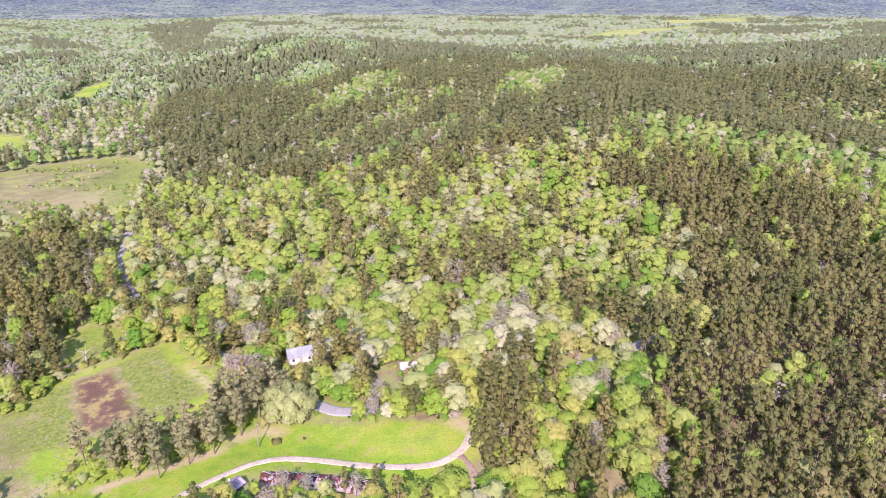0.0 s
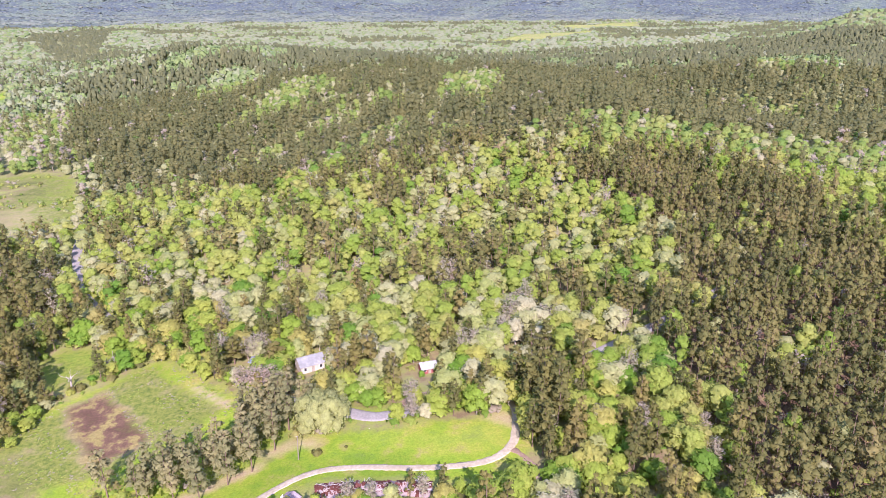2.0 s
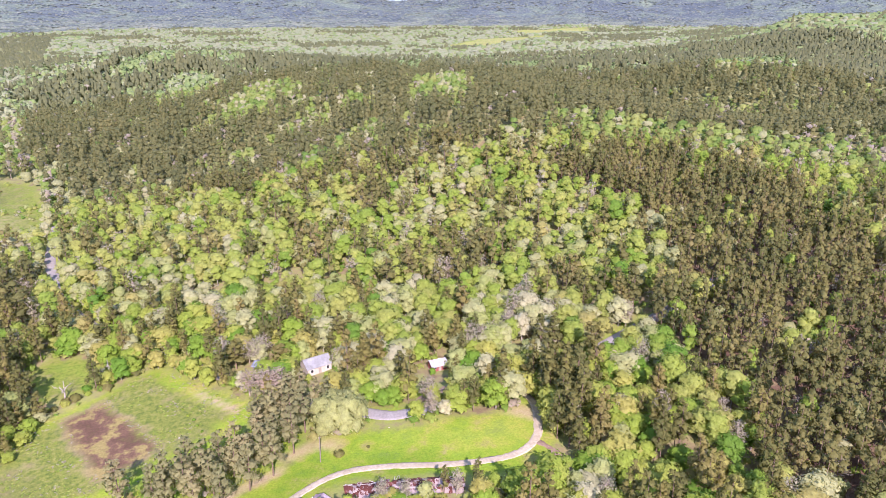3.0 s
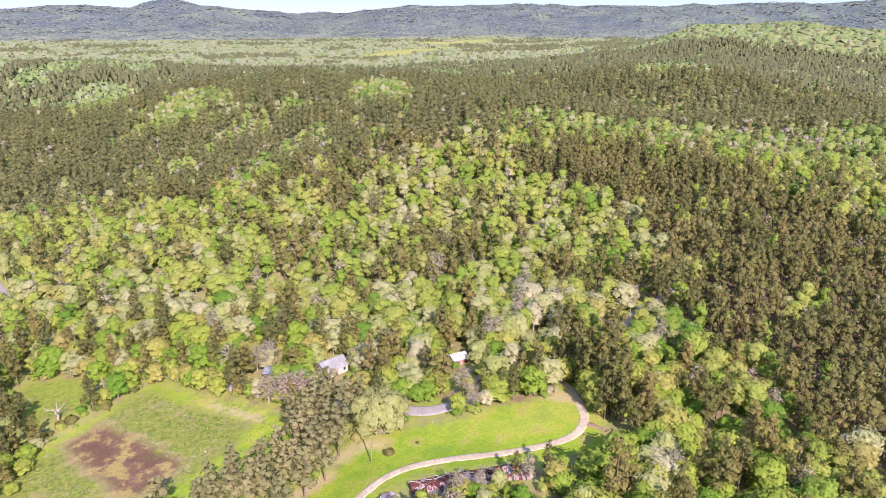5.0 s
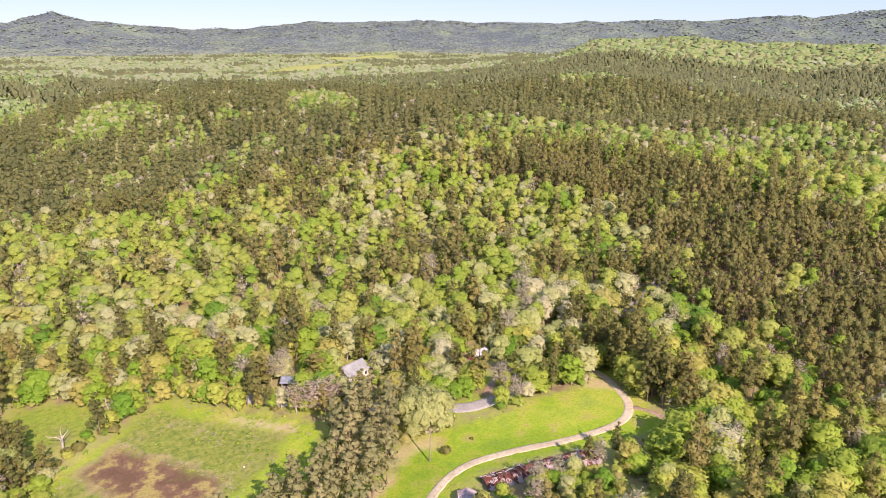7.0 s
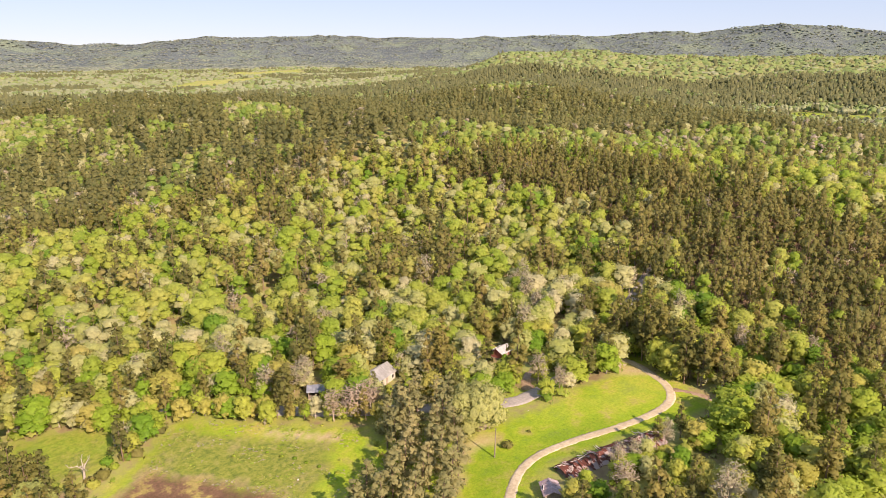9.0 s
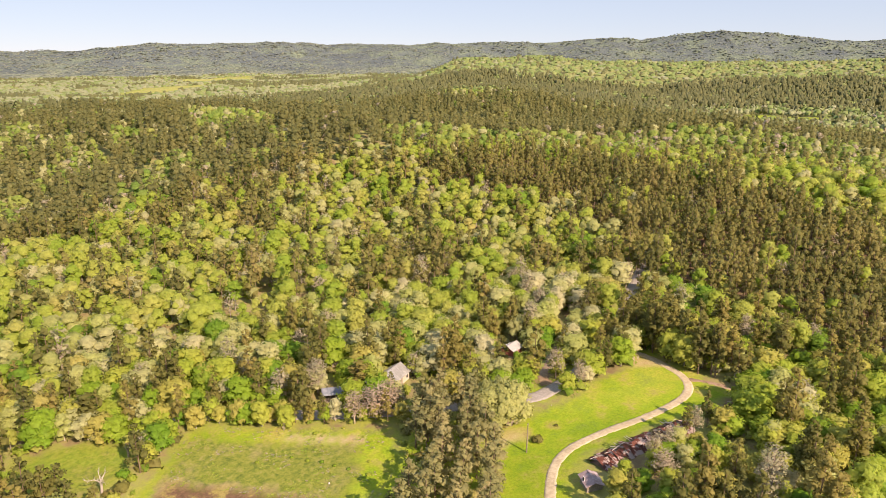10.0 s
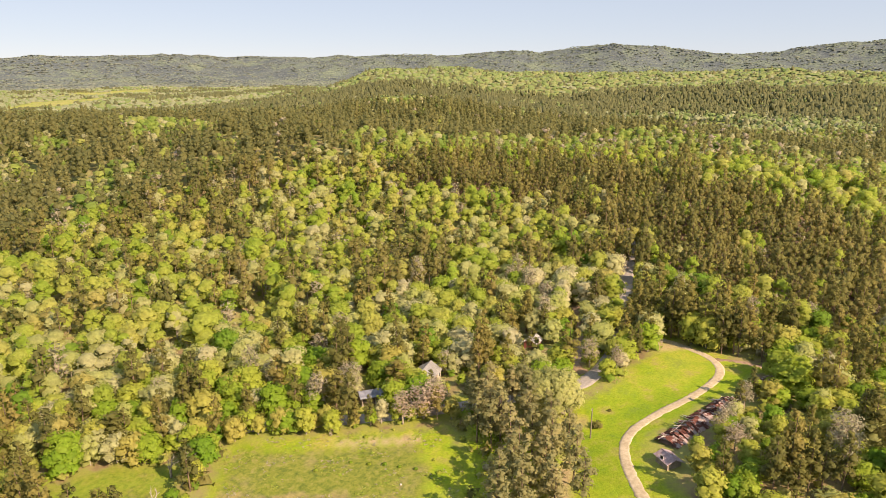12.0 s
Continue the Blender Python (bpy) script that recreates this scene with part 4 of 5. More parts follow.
for x, y in ((-75.5, 222.5), (-60.5, 214.5), (-122, 248)):
    tree("pine", x, y, rng, 1.6, 0.72, "broad dark cedar-like pine beside the country road")
for x, y, k, s in ((-17, 121, "pale", 0.9), (25, 215, "pale", 1.25), (20, 212, "pale", 1.15), (30, 219, "pale", 1.2), (28, 211, "pale", 1.1), (16, 216, "bare", 1.1), (1, 207, "bare", 1.1), (5, 209.5, "bare", 1.05), (-3, 209, "pale", 1.0), (12, 209, "pale", 1.1), (-76, 261, "pale", 1.2), (-72, 264, "pale", 1.1), (-80, 259, "pale", 1.1), (-54, 254, "pale", 1.2), (3, 266, "bare", 1.3), (7, 269, "bare", 1.2), (-55.5, 206.5, "pine", 0.55), (-52.5, 204.5, "green", 0.42), (-46.5, 203.5, "green", 0.45), (-32, 126, "green", 0.7), (-46, 138.5, "green", 0.5), (-38.5, 136.5, "bare", 0.8), (-33, 136.5, "bare", 0.7), (-28.5, 136.5, "pale", 0.6), (-24, 137, "pine", 0.55), (-21, 136.7, "bare", 0.75), (-16, 136.2, "pine", 0.6), (-12, 136.5, "green", 0.6), (-58, 124, "green", 0.8), (12, 132, "pale", 1.0), (5, 130, "pale", 0.9),
                   (-84, 214.5, "green", 0.85), (-88.5, 219, "green", 0.9), (-14, 199, "green", 0.34), (-92, 224, "green", 0.8), (-97, 231, "green", 0.8), (-76, 209, "pine", 0.6), (-79, 211.5, "pine", 0.55), (-55.5, 193, "pine", 0.8), (-42, 187, "pine", 0.8),
                   (-24, 171.5, "green", 0.7), (-20, 170.8, "bare", 0.75), (-16, 171.5, "pale", 0.7), (-11, 171.5, "pine", 0.7), (-8, 173, "green", 1.0), (-3, 173, "green", 1.05), (2, 175, "pine", 0.85), (5, 174, "green", 0.95), (9, 175.5, "green", 1.0),
                   (12, 177, "pine", 0.9), (-13, 175, "green", 0.85), (-18, 180, "green", 0.7), (-10, 184, "pine", 0.8), (-27, 186, "green", 0.7), (-33, 186, "pale", 0.8), (-38, 192, "green", 0.95), (-31, 194, "green", 0.8), (-41, 199, "green", 0.7)):
    tree(k, x, y, rng, s)

# trees that lean over the head of the track
for x, y, k, z in ((12.4, 150.5, "pine", 1.1), (12.3, 154, "pine", 1.15), (11.2, 158, "green", 1.35), (11.8, 162.5, "green", 1.35), (13.6, 160, "pine", 1.1), (13, 165.5, "pine", 1.2), (13.2, 169.5, "pine", 1.1), (12.6, 174.5, "green", 1.1), (12.0, 179.5, "pine", 1.05), (9.8, 185.5, "green", 1.0), (16.5, 167, "pine", 1.15), (17, 173, "green", 1.0), (3.2, 179.5, "pine", 0.95)):
    tree(k, x, y, rng, z * 1.12, z)

# the dark clump and the shrubs on the meadow's west side
for x, y, k, z in ((-137, 207, "pine", 0.85), (-133, 203, "green", 0.8), (-138, 200, "green", 0.9), (-132.5, 197, "green", 0.75), (-136, 193, "pine", 0.85), (-141, 196, "pale", 0.9), (-142, 205, "pine", 0.9), (-131.5, 208.5, "pale", 0.6), (-139, 189, "green", 0.8), (-143, 190, "green", 0.8), (-146, 200, "green", 0.9), (-134, 189.5, "green", 0.6)):
    tree(k, x, y, rng, z * 1.05, z * 0.68)

# the hedge of trees between meadow and road
for q, (x, y) in enumerate(smooth_line([(-104, 233.5), (-92, 222.5), (-80, 211), (-70, 202), (-63.5, 193)], 2.8)):
    k = ("green", "green", "pine", "green", "green", "pale", "green")[q % 7]
    tree(k, x + 1.4 + rng.uniform(-0.6, 0.6), y + 1.2 + rng.uniform(-0.6, 0.6), rng, rng.uniform(0.55, 0.75))

# trees between the road and the meadow, placed to hide the road from the camera
for q, (x, y) in enumerate(smooth_line([(-140, 293), (-122.5, 266), (-106, 247), (-93, 235.5)], 4.4)):
    tree(("green", "pale", "green", "pine")[q % 4], x + rng.uniform(-0.6, 0.6), y + rng.uniform(-0.6, 0.6), rng, rng.uniform(0.7, 0.9))
for q, (x, y) in enumerate(smooth_line([(-146, 283), (-131, 262), (-116, 246), (-101, 231)], 4.2)):
    k = ("pine", "green", "pine", "pale", "green")[q % 5]
    tree(k, x - 1.0 + rng.uniform(-0.8, 0.8), y - 1.5 + rng.uniform(-0.8, 0.8), rng, rng.uniform(0.75, 0.95))

# the trees that stand nearest the open land, each a thing of its own
x, y, r1 = scatter(4.7, 60, 240, 31)
ok = free(x, y, 1.5) & ~inside(x, y, PINE_STAND) & (signed(x, y, [(-110, 185), (-54, 196), (-38, 180), (-38, 166), (-45, 140), (-100, 128)]) < 0)
x, y = x[ok], y[ok]
kinds = choose(x, y, r1)
kinds[(kinds == 0) & inside(x, y, LOW)] = 1
ok = (kinds == 0) | (r1.uniform(size=len(x)) < 0.9)
x, y, kinds = x[ok], y[ok], kinds[ok]
taken = {k: 0 for k in range(4)}
order = np.argsort(gap(x, y, STRIP + [(-65, 194), (-103, 231)]))
single = np.zeros(len(x), bool)
for q in order:
    if taken[kinds[q]] < 280:
        taken[kinds[q]] += 1
        single[q] = True
        s = r1.uniform(0.72, 1.15) * (0.58 if inside(x[q], y[q], LOW) else 1.0)
        tree(KINDS[kinds[q]], x[q], y[q], r1, s * (1.05 if kinds[q] == 0 else 1.26), s * r1.uniform(0.85, 1.12))
if not single.all():
    joined("near_woods", x[~single], y[~single], kinds[~single], 0, r1, "mixed spring woods of pine and broadleaf trees")

for name, spacing, lo, hi, level, size, label in (
        ("middle_woods", 5.3, 240, 410, 1, 1.12, "mixed spring woods of olive pine, bright green and pale budding trees"),
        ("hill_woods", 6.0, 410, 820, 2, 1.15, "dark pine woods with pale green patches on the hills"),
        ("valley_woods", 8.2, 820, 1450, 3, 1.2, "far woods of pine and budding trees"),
        ("hazed_distant_woods", 13.0, 1450, 2650, 3, 2.2, "distant woods of pine and budding trees"),
        ("ridge_woods", 19.0, 2600, 3900, 3, 2.6, "woods on the far ridges, coloured for haze")):
    x, y, r1 = scatter(spacing, lo, hi, int(lo))
    kinds = choose(x, y, r1)
    full = inside(x, y, BRIGHT_RIDGE)
    for poly in LIGHT:
        full |= inside(x, y, poly)
    planted = inside(x, y, PINE_STAND)
    ok = free(x, y, 1.5) & ~(planted & (level == 1)) & ((kinds == 0) | (level >= 3) | full | (r1.uniform(size=len(x)) < 0.9))
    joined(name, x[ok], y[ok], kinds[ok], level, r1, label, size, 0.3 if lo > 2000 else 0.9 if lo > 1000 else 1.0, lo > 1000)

x, y, r1 = scatter(4.1, 150, 410, 55)
ok = inside(x, y, PINE_STAND)
x, y = x[ok], y[ok]
kinds = choose(x, y, r1)
joined("planted_pines", x, y, kinds, 1, r1, "close stand of slim dark olive planted pines", 0.95)

# undergrowth between the trees and along the edges
def bushes(x, y, rng, name, label, low=0.7, high=1.9):
    V, F, T, M, D = [], [], [], [], []
    z = ground(x, y)
    base = 0
    for q in range(len(x)):
        s = Soup()
        r = rng.uniform(low, high)
        b = np.array([(0, 0, r * 0.5, r, 0.75)])
        cores(rng, s, b, 0.8, "oct")
        sprays(rng, s, b, 14, r * 0.3, 0.5, 0.5)
        v, f, m, d = s.arrays()
        D.append(d)
        V.append(v + (x[q], y[q], z[q])), F.append(f + base), M.append(np.full(len(f), rng.choice(4, p=(0.12, 0.62, 0.16, 0.1)))), T.append(np.full(len(v), rng.uniform()))
        base += len(v)
    ob = mesh_object(name, np.vstack(V), np.vstack(F), [LEAF[k] for k in KINDS], np.concatenate(M), np.concatenate(T), normals=np.vstack(D))
    return tagged(ob, label, "undergrowth", kind="stuff")


x, y, r1 = scatter(4.0, 60, 400, 77)
ok = free(x, y, 0.2) & (gap(x, y, ROAD) > 3.4)
edge_gap = np.minimum(gap(x, y, STRIP, True), np.minimum(gap(x, y, MEADOW, True), gap(x, y, ROAD)))
ok &= (edge_gap < 14) | (r1.uniform(size=len(x)) < 0.6)
bushes(x[ok], y[ok], r1, "undergrowth", "green and tan undergrowth below the trees", 0.9, 2.4)


x, y, r1 = scatter(5.6, 300, 620, 91)
ok = (signed(x, y, FIELD_FAR) > 2) & (waves(x * 0.6 + y, y - 0.4 * x, 61, 60, 3) > 0.12)
bushes(x[ok], y[ok], r1, "field_scrub", "olive scrub in rows over the rough field", 0.8, 2.2)

# ---- buildings and small things ----
def part(name, bm, mat, parent, label=""):
    me = bpy.data.meshes.new(name)
    bm.to_mesh(me)
    bm.free()
    me.materials.append(mat)
    ob = new(name, me)
    ob.parent = parent
    return tagged(ob, label)


def box(sx, sy, sz, at=(0, 0, 0), turn=(0, 0, 0), edge=0.02):
    bm = bmesh.new()
    bmesh.ops.create_cube(bm, size=1.0)
    bmesh.ops.scale(bm, vec=(sx, sy, sz), verts=bm.verts)
    if edge:
        bmesh.ops.bevel(bm, geom=bm.edges[:], offset=edge, segments=1, affect="EDGES")
    bmesh.ops.transform(bm, matrix=pose(*at, *turn), verts=bm.verts)
    return bm


def prism(w, d, h):
    """A gable wall's triangle, w wide, d thick."""
    bm = bmesh.new()
    a = [bm.verts.new((x, y, z)) for y in (-d / 2, d / 2) for x, z in ((-w / 2, 0), (w / 2, 0), (0, h))]
    for f in ((0, 1, 2), (5, 4, 3), (0, 3, 4, 1), (1, 4, 5, 2), (2, 5, 3, 0)):
        bm.faces.new([a[k] for k in f])
    return bm


def seamed_sheet(length, slope, thick, ribs):
    """A roof slope of metal sheet with standing seams, in its own plane, from the eave (y = 0) up."""
    bm = bmesh.new()
    rows = []
    for y in (0, slope):
        row = []
        for k in range(ribs):
            x0, x1 = -length / 2 + length * k / ribs, -length / 2 + length * (k + 1) / ribs
            for x, z in ((x0, 0.0), (x1 - 0.09, 0.0), (x1 - 0.08, 0.05), (x1 - 0.03, 0.05)):
                row.append(bm.verts.new((x, y, thick / 2 + z)))
        row.append(bm.verts.new((length / 2, y, thick / 2)))
        row += [bm.verts.new((length / 2, y, -thick / 2)), bm.verts.new((-length / 2, y, -thick / 2))]
        rows.append(row)
    n = len(rows[0])
    for k in range(n):
        bm.faces.new((rows[0][k], rows[0][(k + 1) % n], rows[1][(k + 1) % n], rows[1][k]))
    bm.faces.new(rows[0][::-1])
    bm.faces.new(rows[1])
    bmesh.ops.recalc_face_normals(bm, faces=bm.faces)
    return bm


def gable_house(name, x, y, turn, length, depth, wall_h, rise, wall, roof, label, category, windows=3, chimney=False, open_side=False):
    """A small gabled building: walls, two roof slopes, ridge cap, door and windows."""
    root = new(name)
    tagged(root, label, category)
    root.matrix_basis = pose(x, y, float(ground(x, y)) - 0.1, 0, 0, turn)
    t = 0.18
    part("foundation", box(length + 0.1, depth + 0.1, 0.5, (0, 0, -0.05)), WALL_WOOD, root)
    for sy in (-1, 1):
        if open_side and sy < 0:
            for px in (-0.48, -0.16, 0.16, 0.48):
                part("post", box(0.16, 0.16, wall_h, (px * length, sy * (depth / 2 - 0.1), wall_h / 2 + 0.2)), WALL_WOOD, root)
            continue
        part("wall", box(length, t, wall_h, (0, sy * (depth / 2 - t / 2), wall_h / 2 + 0.2)), wall, root)
    for sx in (-1, 1):
        part("wall", box(t, depth - 2 * t - 0.01, wall_h, (sx * (length / 2 - t / 2), 0, wall_h / 2 + 0.2)), wall, root)
        bm = prism(depth, t, rise)
        bmesh.ops.transform(bm, matrix=pose(sx * (length / 2 - t / 2), 0, wall_h + 0.2, 0, 0, 90), verts=bm.verts)
        part("gable", bm, wall, root)
    over, slope = 0.45, math.hypot(depth / 2, rise)
    ang = math.degrees(math.atan2(rise, depth / 2))
    k = 1 + over / slope
    for sy, zr in ((-1, 0), (1, 180)):
        bm = seamed_sheet(length + 2 * over, slope * k, 0.06, int(length / 0.8))
        bmesh.ops.transform(bm, matrix=pose(0, sy * (depth / 2) * k, wall_h + 0.24 - rise * (k - 1), 0, 0, zr) @ pose(0, 0, 0, ang), verts=bm.verts)
        part("roof_panel", bm, roof, root)
    part("ridge_cap", box(length + 2 * over, 0.3, 0.08, (0, 0, wall_h + 0.3 + rise)), roof, root)
    for sy in ((1,) if open_side else (-1, 1)):
        for q in range(windows):
            px = length * ((q + 0.5) / windows - 0.5)
            if q == windows // 2 and sy < 0:
                part("door", box(0.95, 0.08, 2.05, (px, sy * (depth / 2 + 0.03), 1.25)), WALL_WOOD, root, "brown plank door")
                continue
            f = part("window", box(1.0, 0.08, 1.2, (px, sy * (depth / 2 + 0.02), 1.75)), WHITE, root, "white-framed window")
            part("pane", box(0.84, 0.03, 1.04, (px, sy * (depth / 2 + 0.07), 1.75), edge=0), DARK, f, "dark glass pane")
    if chimney:
        part("chimney", box(0.6, 0.6, 1.6, (length * 0.28, depth * 0.12, wall_h + rise + 0.3), edge=0.03), WALL_RED, root, "brick chimney")
    return root


gable_house("farmhouse", -49.8, 214.0, 22, 8.2, 6.2, 2.7, 1.9, WALL_CREAM, ROOF_GREY, "cream farmhouse with a pale grey metal roof among trees", "house")
gable_house("open_shed", -66.6, 218.9, -30, 5.8, 4.2, 2.2, 0.9, WALL_WOOD, ROOF_DULL, "weathered open shed with a blue-grey tin roof", "shed", windows=1, open_side=True)
gable_house("red_cottage", -11.5, 203.4, 12, 5.0, 4.2, 2.0, 1.1, WALL_RED, ROOF_WHITE, "small red cottage with a whitish metal roof", "house", windows=3)
gable_house("hut", -52.3, 142.0, 58, 4.2, 3.4, 1.3, 0.7, WALL_WOOD, RUST_GREY, "leaning tin-roofed hut beside the track", "shed", windows=1, open_side=True)


def utility_pole(x, y):
    root = new("utility_pole")
    tagged(root, "slim weathered wooden utility pole on the grass", "pole")
    root.matrix_basis = pose(x, y, float(ground(x, y)), 0.8, 1.2, 20)
    bm = bmesh.new()
    bmesh.ops.create_cone(bm, cap_ends=True, segments=10, radius1=0.17, radius2=0.11, depth=8.0, matrix=Matrix.Translation((0, 0, 3.5)))
    part("post", bm, POLE, root)
    for z in (7.1,):
        part("bracket", box(0.5, 0.1, 0.1, (0, 0.1, z)), POLE, root)
    for sx in (-0.2, 0.2):
        bm = bmesh.new()
        bmesh.ops.create_cone(bm, cap_ends=True, segments=8, radius1=0.05, radius2=0.03, depth=0.16, matrix=Matrix.Translation((sx, 0.1, 7.22)))
        part("insulator", bm, WHITE, root, "pale insulator")


utility_pole(-51, 161.3)


def shrub(x, y, r, kind, label, seed):
    rng = np.random.default_rng(seed)
    s = Soup()
    b = np.array([(0, 0, r * 0.55, r, 0.7), (r * 0.6, 0.1, r * 0.4, r * 0.6, 0.8), (-r * 0.5, r * 0.3, r * 0.4, r * 0.65, 0.8), (0.1, -r * 0.6, r * 0.35, r * 0.55, 0.8)])
    cores(rng, s, b, 0.8)
    sprays(rng, s, b, 160, 0.22 * max(r, 0.7), 0.5, 0.4)
    v, f, m, d = s.arrays()
    ob = mesh_object("shrub", v, f, [LEAF_ONE[kind]], normals=d)
    ob.matrix_basis = pose(x, y, float(ground(x, y)))
    return tagged(ob, label, "shrub")


shrub(-46.2, 162.2, 1.3, "pine", "dark round shrub beside the utility pole", 1)
shrub(-38.5, 163, 0.4, "pine", "small dark shrub in the grass", 2)
for k, (x, y) in enumerate(((-90, 201), (-88, 197), (-86, 194), (-84.6, 190.6), (-83, 187), (-81, 182), (-78, 186), (-97, 205), (-80.5, 206), (-74, 203))):
    tagged(shrub(x, y, 0.34 + 0.08 * (k % 3), "green", "small dark weed clump in a row across the meadow", 10 + k), group="meadow clumps")
for k, (x, y) in enumerate(((-129, 213), (-126.5, 215.2), (-124, 217.4), (-121, 219.6), (-118, 222), (-115.5, 224.3), (-127, 217.5), (-122, 222.5))):
    tagged(shrub(x, y, 1.1 + 0.3 * (k % 3), ("pine", "green")[k % 2], "rounded olive shrub in the overgrown hedge of the meadow", 40 + k), group="hedge shrubs")
for k, (x, y, r) in enumerate(((-89, 186, 0.26), (-32, 170, 0.16))):
    bm = bmesh.new()
    bmesh.ops.create_icosphere(bm, subdivisions=2, radius=r)
    rr = np.random.default_rng(k)
    for v in bm.verts:
        v.co *= 1 + 0.18 * rr.normal() * 0.5
        v.co.z *= 0.8
    me = bpy.data.meshes.new("stone")
    bm.to_mesh(me)
    bm.free()
    me.materials.append(TIMBER)
    ob = new("stone", me)
    ob.matrix_basis = pose(x, y, float(ground(x, y)) + r * 0.5)
    tagged(ob, "whitish boulder lying in the grass", "stone")


def wreck(name, line, wide, sheets, beams, seed, label):
    """A long shed that has fallen in: sagging rusty sheets and bleached timbers over a low heap."""
    rng = np.random.default_rng(seed)
    root = new(name)
    tagged(root, label, "ruin")
    (ax, ay), (bx, by) = line
    cx, cy, z0 = (ax + bx) / 2, (ay + by) / 2, float(ground((ax + bx) / 2, (ay + by) / 2))
    length, turn = math.hypot(bx - ax, by - ay), math.degrees(math.atan2(by - ay, bx - ax))
    root.matrix_basis = pose(cx, cy, z0, 0, 0, turn)
    m = root.matrix_basis

    def under(u, v):
        p = m @ Vector((u, v, 0))
        return float(ground(p.x, p.y)) - z0

    hump = lambda u, v: 1.6 * max(0, 1 - abs(2 * v / wide) ** 1.3) * (0.72 + 0.3 * math.sin(u * 0.5 + seed) + 0.14 * math.sin(u * 1.7 + 2 * seed))
    nu, nv = int(length / 0.9), 9
    bm = bmesh.new()
    grid = [[bm.verts.new((-length / 2 + length * i / nu, wide * (j / (nv - 1) - 0.5), under(-length / 2 + length * i / nu, wide * (j / (nv - 1) - 0.5)) + 0.5 * hump(i * 0.9, wide * (j / (nv - 1) - 0.5)) - 0.12 + rng.uniform(-0.15, 0.15))) for j in range(nv)] for i in range(nu + 1)]
    for i in range(nu):
        for j in range(nv - 1):
            bm.faces.new((grid[i][j], grid[i + 1][j], grid[i + 1][j + 1], grid[i][j + 1]))
    part("rubble", bm, LANE_EARTH, root, "earth and rotten boards below the sheets")
    kinds = []
    for k in range(5):
        sl, sw = rng.uniform(1.7, 2.2), rng.uniform(1.0, 1.35)
        bend, cols = rng.uniform(-0.5, 0.5), 13
        me = bpy.data.meshes.new("roof_sheet")
        vs = [(sw * (c / (cols - 1) - 0.5), sl * (q / 3 - 0.5), 0.03 * (c % 2) + bend * (q / 3 - 0.5) ** 2) for q in range(4) for c in range(cols)]
        fs = [(q * cols + c, q * cols + c + 1, (q + 1) * cols + c + 1, (q + 1) * cols + c) for q in range(3) for c in range(cols - 1)]
        me.from_pydata(vs, [], fs)
        me.materials.append(RUST)
        kinds.append(me)
    rows_across, cols = 4, max(4, sheets // 4)
    for k in range(cols * rows_across):
        row = k % rows_across
        u, v = (k // rows_across + 0.5 + rng.uniform(-0.2, 0.2)) / cols * length - length / 2, ((row + 0.5) / rows_across - 0.5 + rng.normal(0, 0.015)) * wide
        if rng.uniform() < 0.1:
            continue
        loose = 3.0 if rng.uniform() < 0.2 else 1.0
        h0, h1 = hump(u + length / 2, v - 0.5), hump(u + length / 2, v + 0.5)
        ob = new("roof_sheet", kinds[k % 5])
        ob.parent = root
        ob.matrix_basis = pose(u, v, under(u, v) + hump(u + length / 2, v) + 0.12 + 0.05 * (row % 2) + rng.uniform(0, 0.1 * loose), math.degrees(math.atan2(h1 - h0, 1.0)) + rng.normal(0, 3 * loose), rng.normal(0, 3 * loose), rng.normal(0, 5 * loose))
    woods = []
    for k in range(3):
        me = bpy.data.meshes.new("timber")
        b = box((2.2, 3.0, 4.0)[k], 0.1, 0.08, edge=0.012)
        b.to_mesh(me)
        b.free()
        me.materials.append(TIMBER)
        woods.append(me)
    for k in range(beams):
        u, v = rng.uniform(-0.48, 0.48) * length, rng.uniform(-0.48, 0.48) * wide
        ob = new("timber", woods[k % 3])
        ob.parent = root
        ob.matrix_basis = pose(u, v, under(u, v) + hump(u + length / 2, v) + 0.3 + rng.uniform(0, 0.3), 0, rng.normal(0, 8), rng.choice((0, 90, 25)) + rng.normal(0, 18))


wreck("collapsed_long_shed", ((-46, 145.4), (-18.5, 140)), 5.8, 120, 26, 3, "long collapsed shed of rusty red roofing and bleached timbers")
wreck("collapsed_small_shed", ((-3, 137), (8, 134)), 4.5, 34, 10, 5, "short collapsed shed of rusty red roofing")


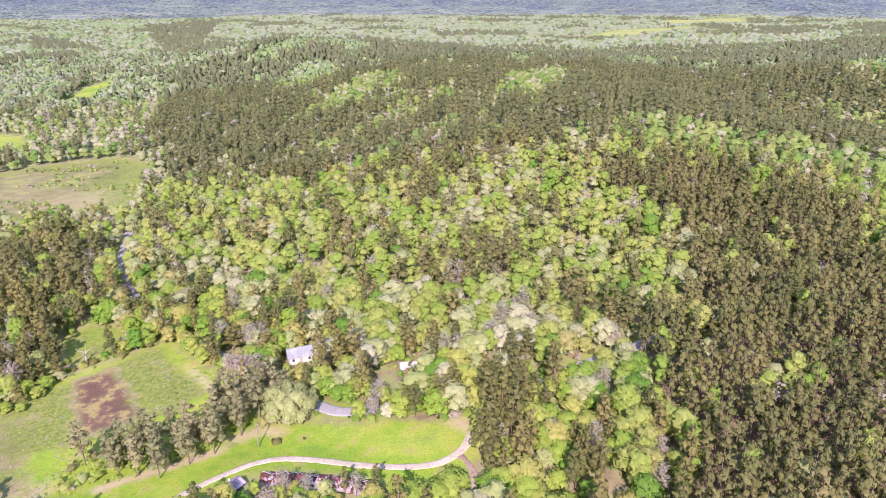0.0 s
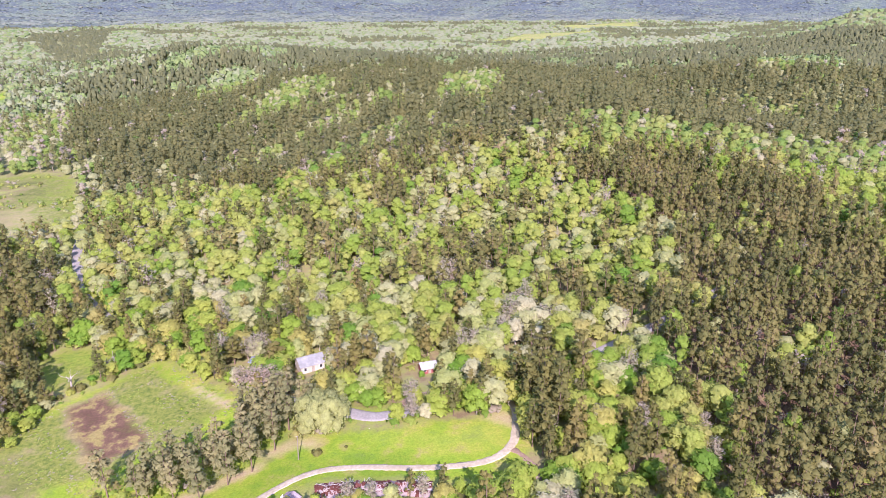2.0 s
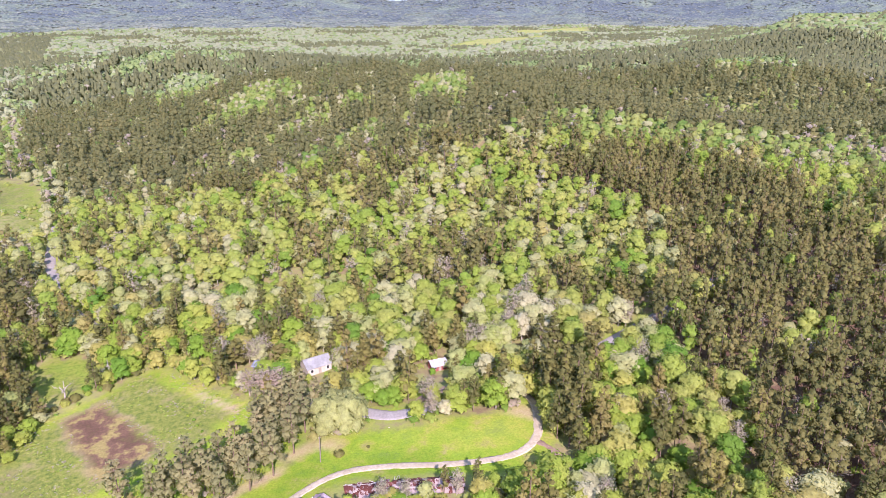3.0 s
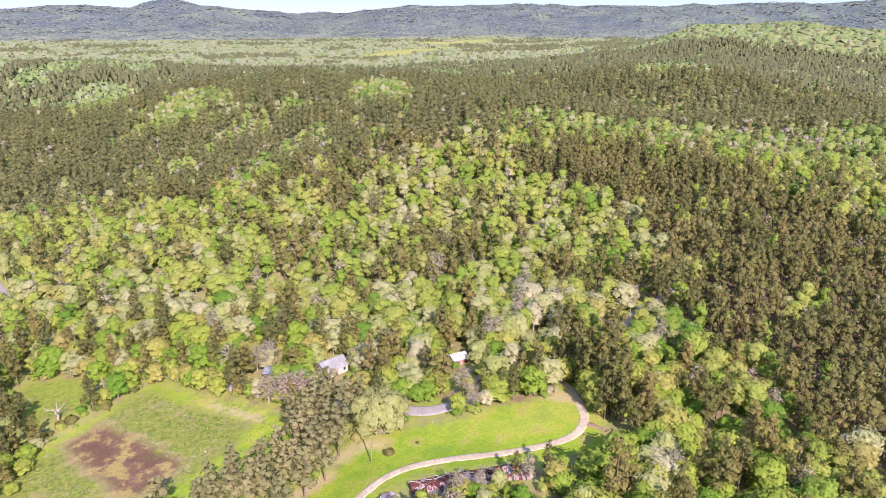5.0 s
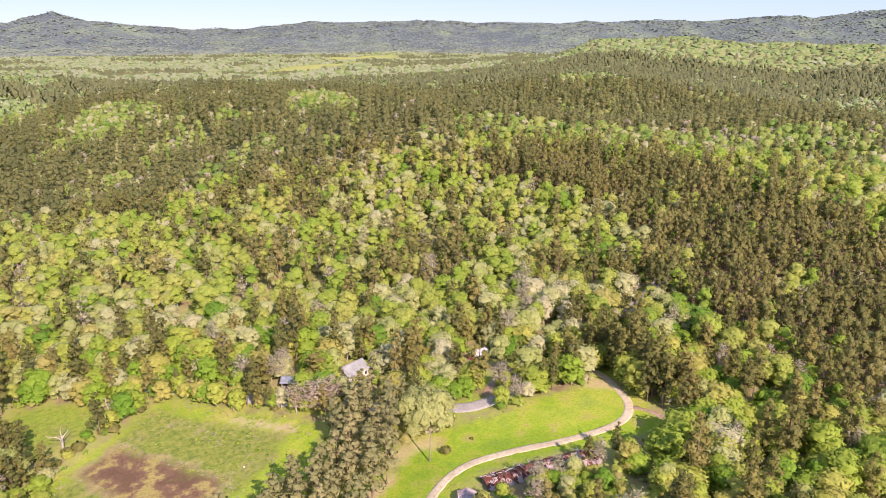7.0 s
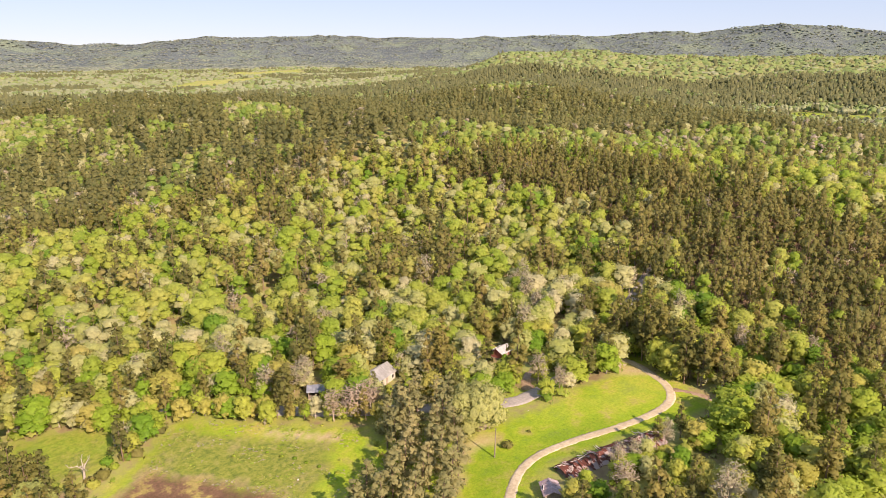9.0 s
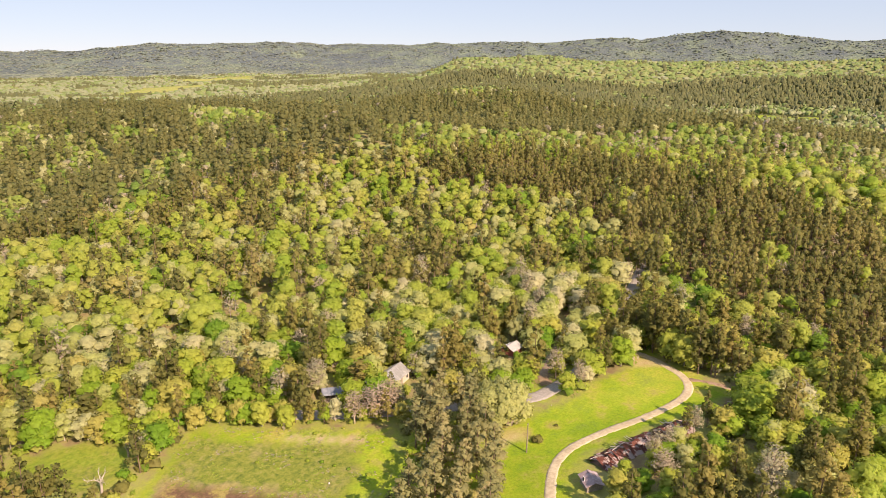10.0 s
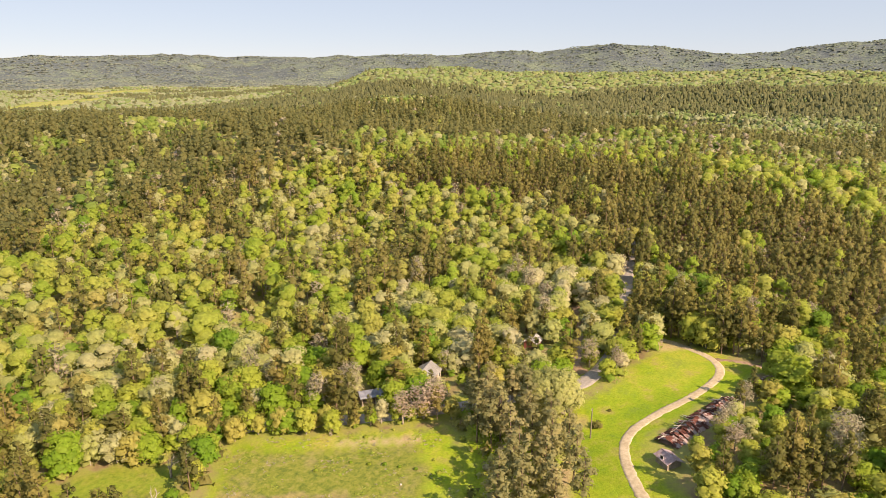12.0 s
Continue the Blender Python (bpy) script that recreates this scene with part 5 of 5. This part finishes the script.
def snag(x, y, high, turn, seed, label):
    """A dead tree: a bleached forked trunk with broken limbs and thin twigs."""
    rng = np.random.default_rng(seed)
    root = new("dead_tree")
    tagged(root, label, "tree")
    root.matrix_basis = pose(x, y, float(ground(x, y)) - 0.2, 0, 0, turn)
    s = Soup()
    fork = high * 0.45
    limb(s, (0, 0, 0), (0.15, 0, fork), 0.34, 0.26, 1, 8)
    piece("trunk", *[s.arrays()[k] for k in (0, 1, 3)], BARK["pale"], root)
    for k, (a, lean, share) in enumerate(((0.2, 0.5, 0.5), (2.9, 0.6, 0.5), (1.5, 0.2, 0.45), (4.4, 0.42, 0.4))):
        s = Soup()
        p = np.array((0.15, 0, fork * (1 - 0.08 * k)))
        d = np.array((math.cos(a) * math.sin(lean), math.sin(a) * math.sin(lean), math.cos(lean)))
        r = 0.2
        for q in range(4):
            e = p + d * high * share * 0.3
            limb(s, p, e, r, r * 0.7, 1, 6)
            for _ in range(3):
                t = d + rng.normal(0, 0.7, 3)
                limb(s, e, e + t / np.linalg.norm(t) * high * rng.uniform(0.08, 0.2), r * 0.4, 0.015, 1, 4)
            p, r = e, r * 0.7
            d = d + rng.normal(0, 0.28, 3)
            d /= np.linalg.norm(d)
        piece("limb", *[s.arrays()[k2] for k2 in (0, 1, 3)], BARK["pale"], root)
    return root


snag(-127.6, 219.5, 6.4, 15, 4, "bleached white dead tree with a forked trunk in the clearing")
snag(-115.2, 226.9, 6.8, 140, 7, "slim bleached dead tree beside the meadow hedge")
snag(-118.6, 229.2, 5.2, 230, 9, "pale leafless dead tree beside the clearing")

# weeds standing in the meadow
rng = np.random.default_rng(9)
x, y = rng.uniform(-155, -62, 9000), rng.uniform(138, 232, 9000)
thick = waves(x, y, 21, 14, 3) + 0.4 * waves(x, y, 22, 50, 2)
ok = inside(x, y, MEADOW) & (signed(x, y, BROWN) < 1) & (thick > 0.05)
x, y = x[ok][:3000], y[ok][:3000]
s = Soup()
n = len(x) * 4
c = np.repeat(np.stack([x, y, ground(x, y)], 1), 4, 0) + rng.normal(0, 0.18, (n, 3)) * (1, 1, 0)
a, r, hgt = rng.uniform(0, 6.283, n), rng.uniform(0.2, 0.42, n), rng.uniform(0.06, 0.14, n)
side = np.stack([np.cos(a) * r, np.sin(a) * r, np.zeros(n)], 1)
tip = c + np.stack([rng.normal(0, 0.35, n), rng.normal(0, 0.35, n), hgt], 1)
v = np.stack([c - side, c + side, tip], 1).reshape(-1, 3)
weeds = mesh_object("meadow_weeds", v, np.arange(3 * n).reshape(-1, 3), [LEAF["green"], LEAF["bare"]], (np.repeat(rng.uniform(size=len(x)), 4) > 0.75).astype(int), np.repeat(rng.uniform(0.2, 0.9, len(x)), 12))
tagged(weeds, "tufts of green and straw-coloured weeds in the meadow", "weeds", kind="stuff")
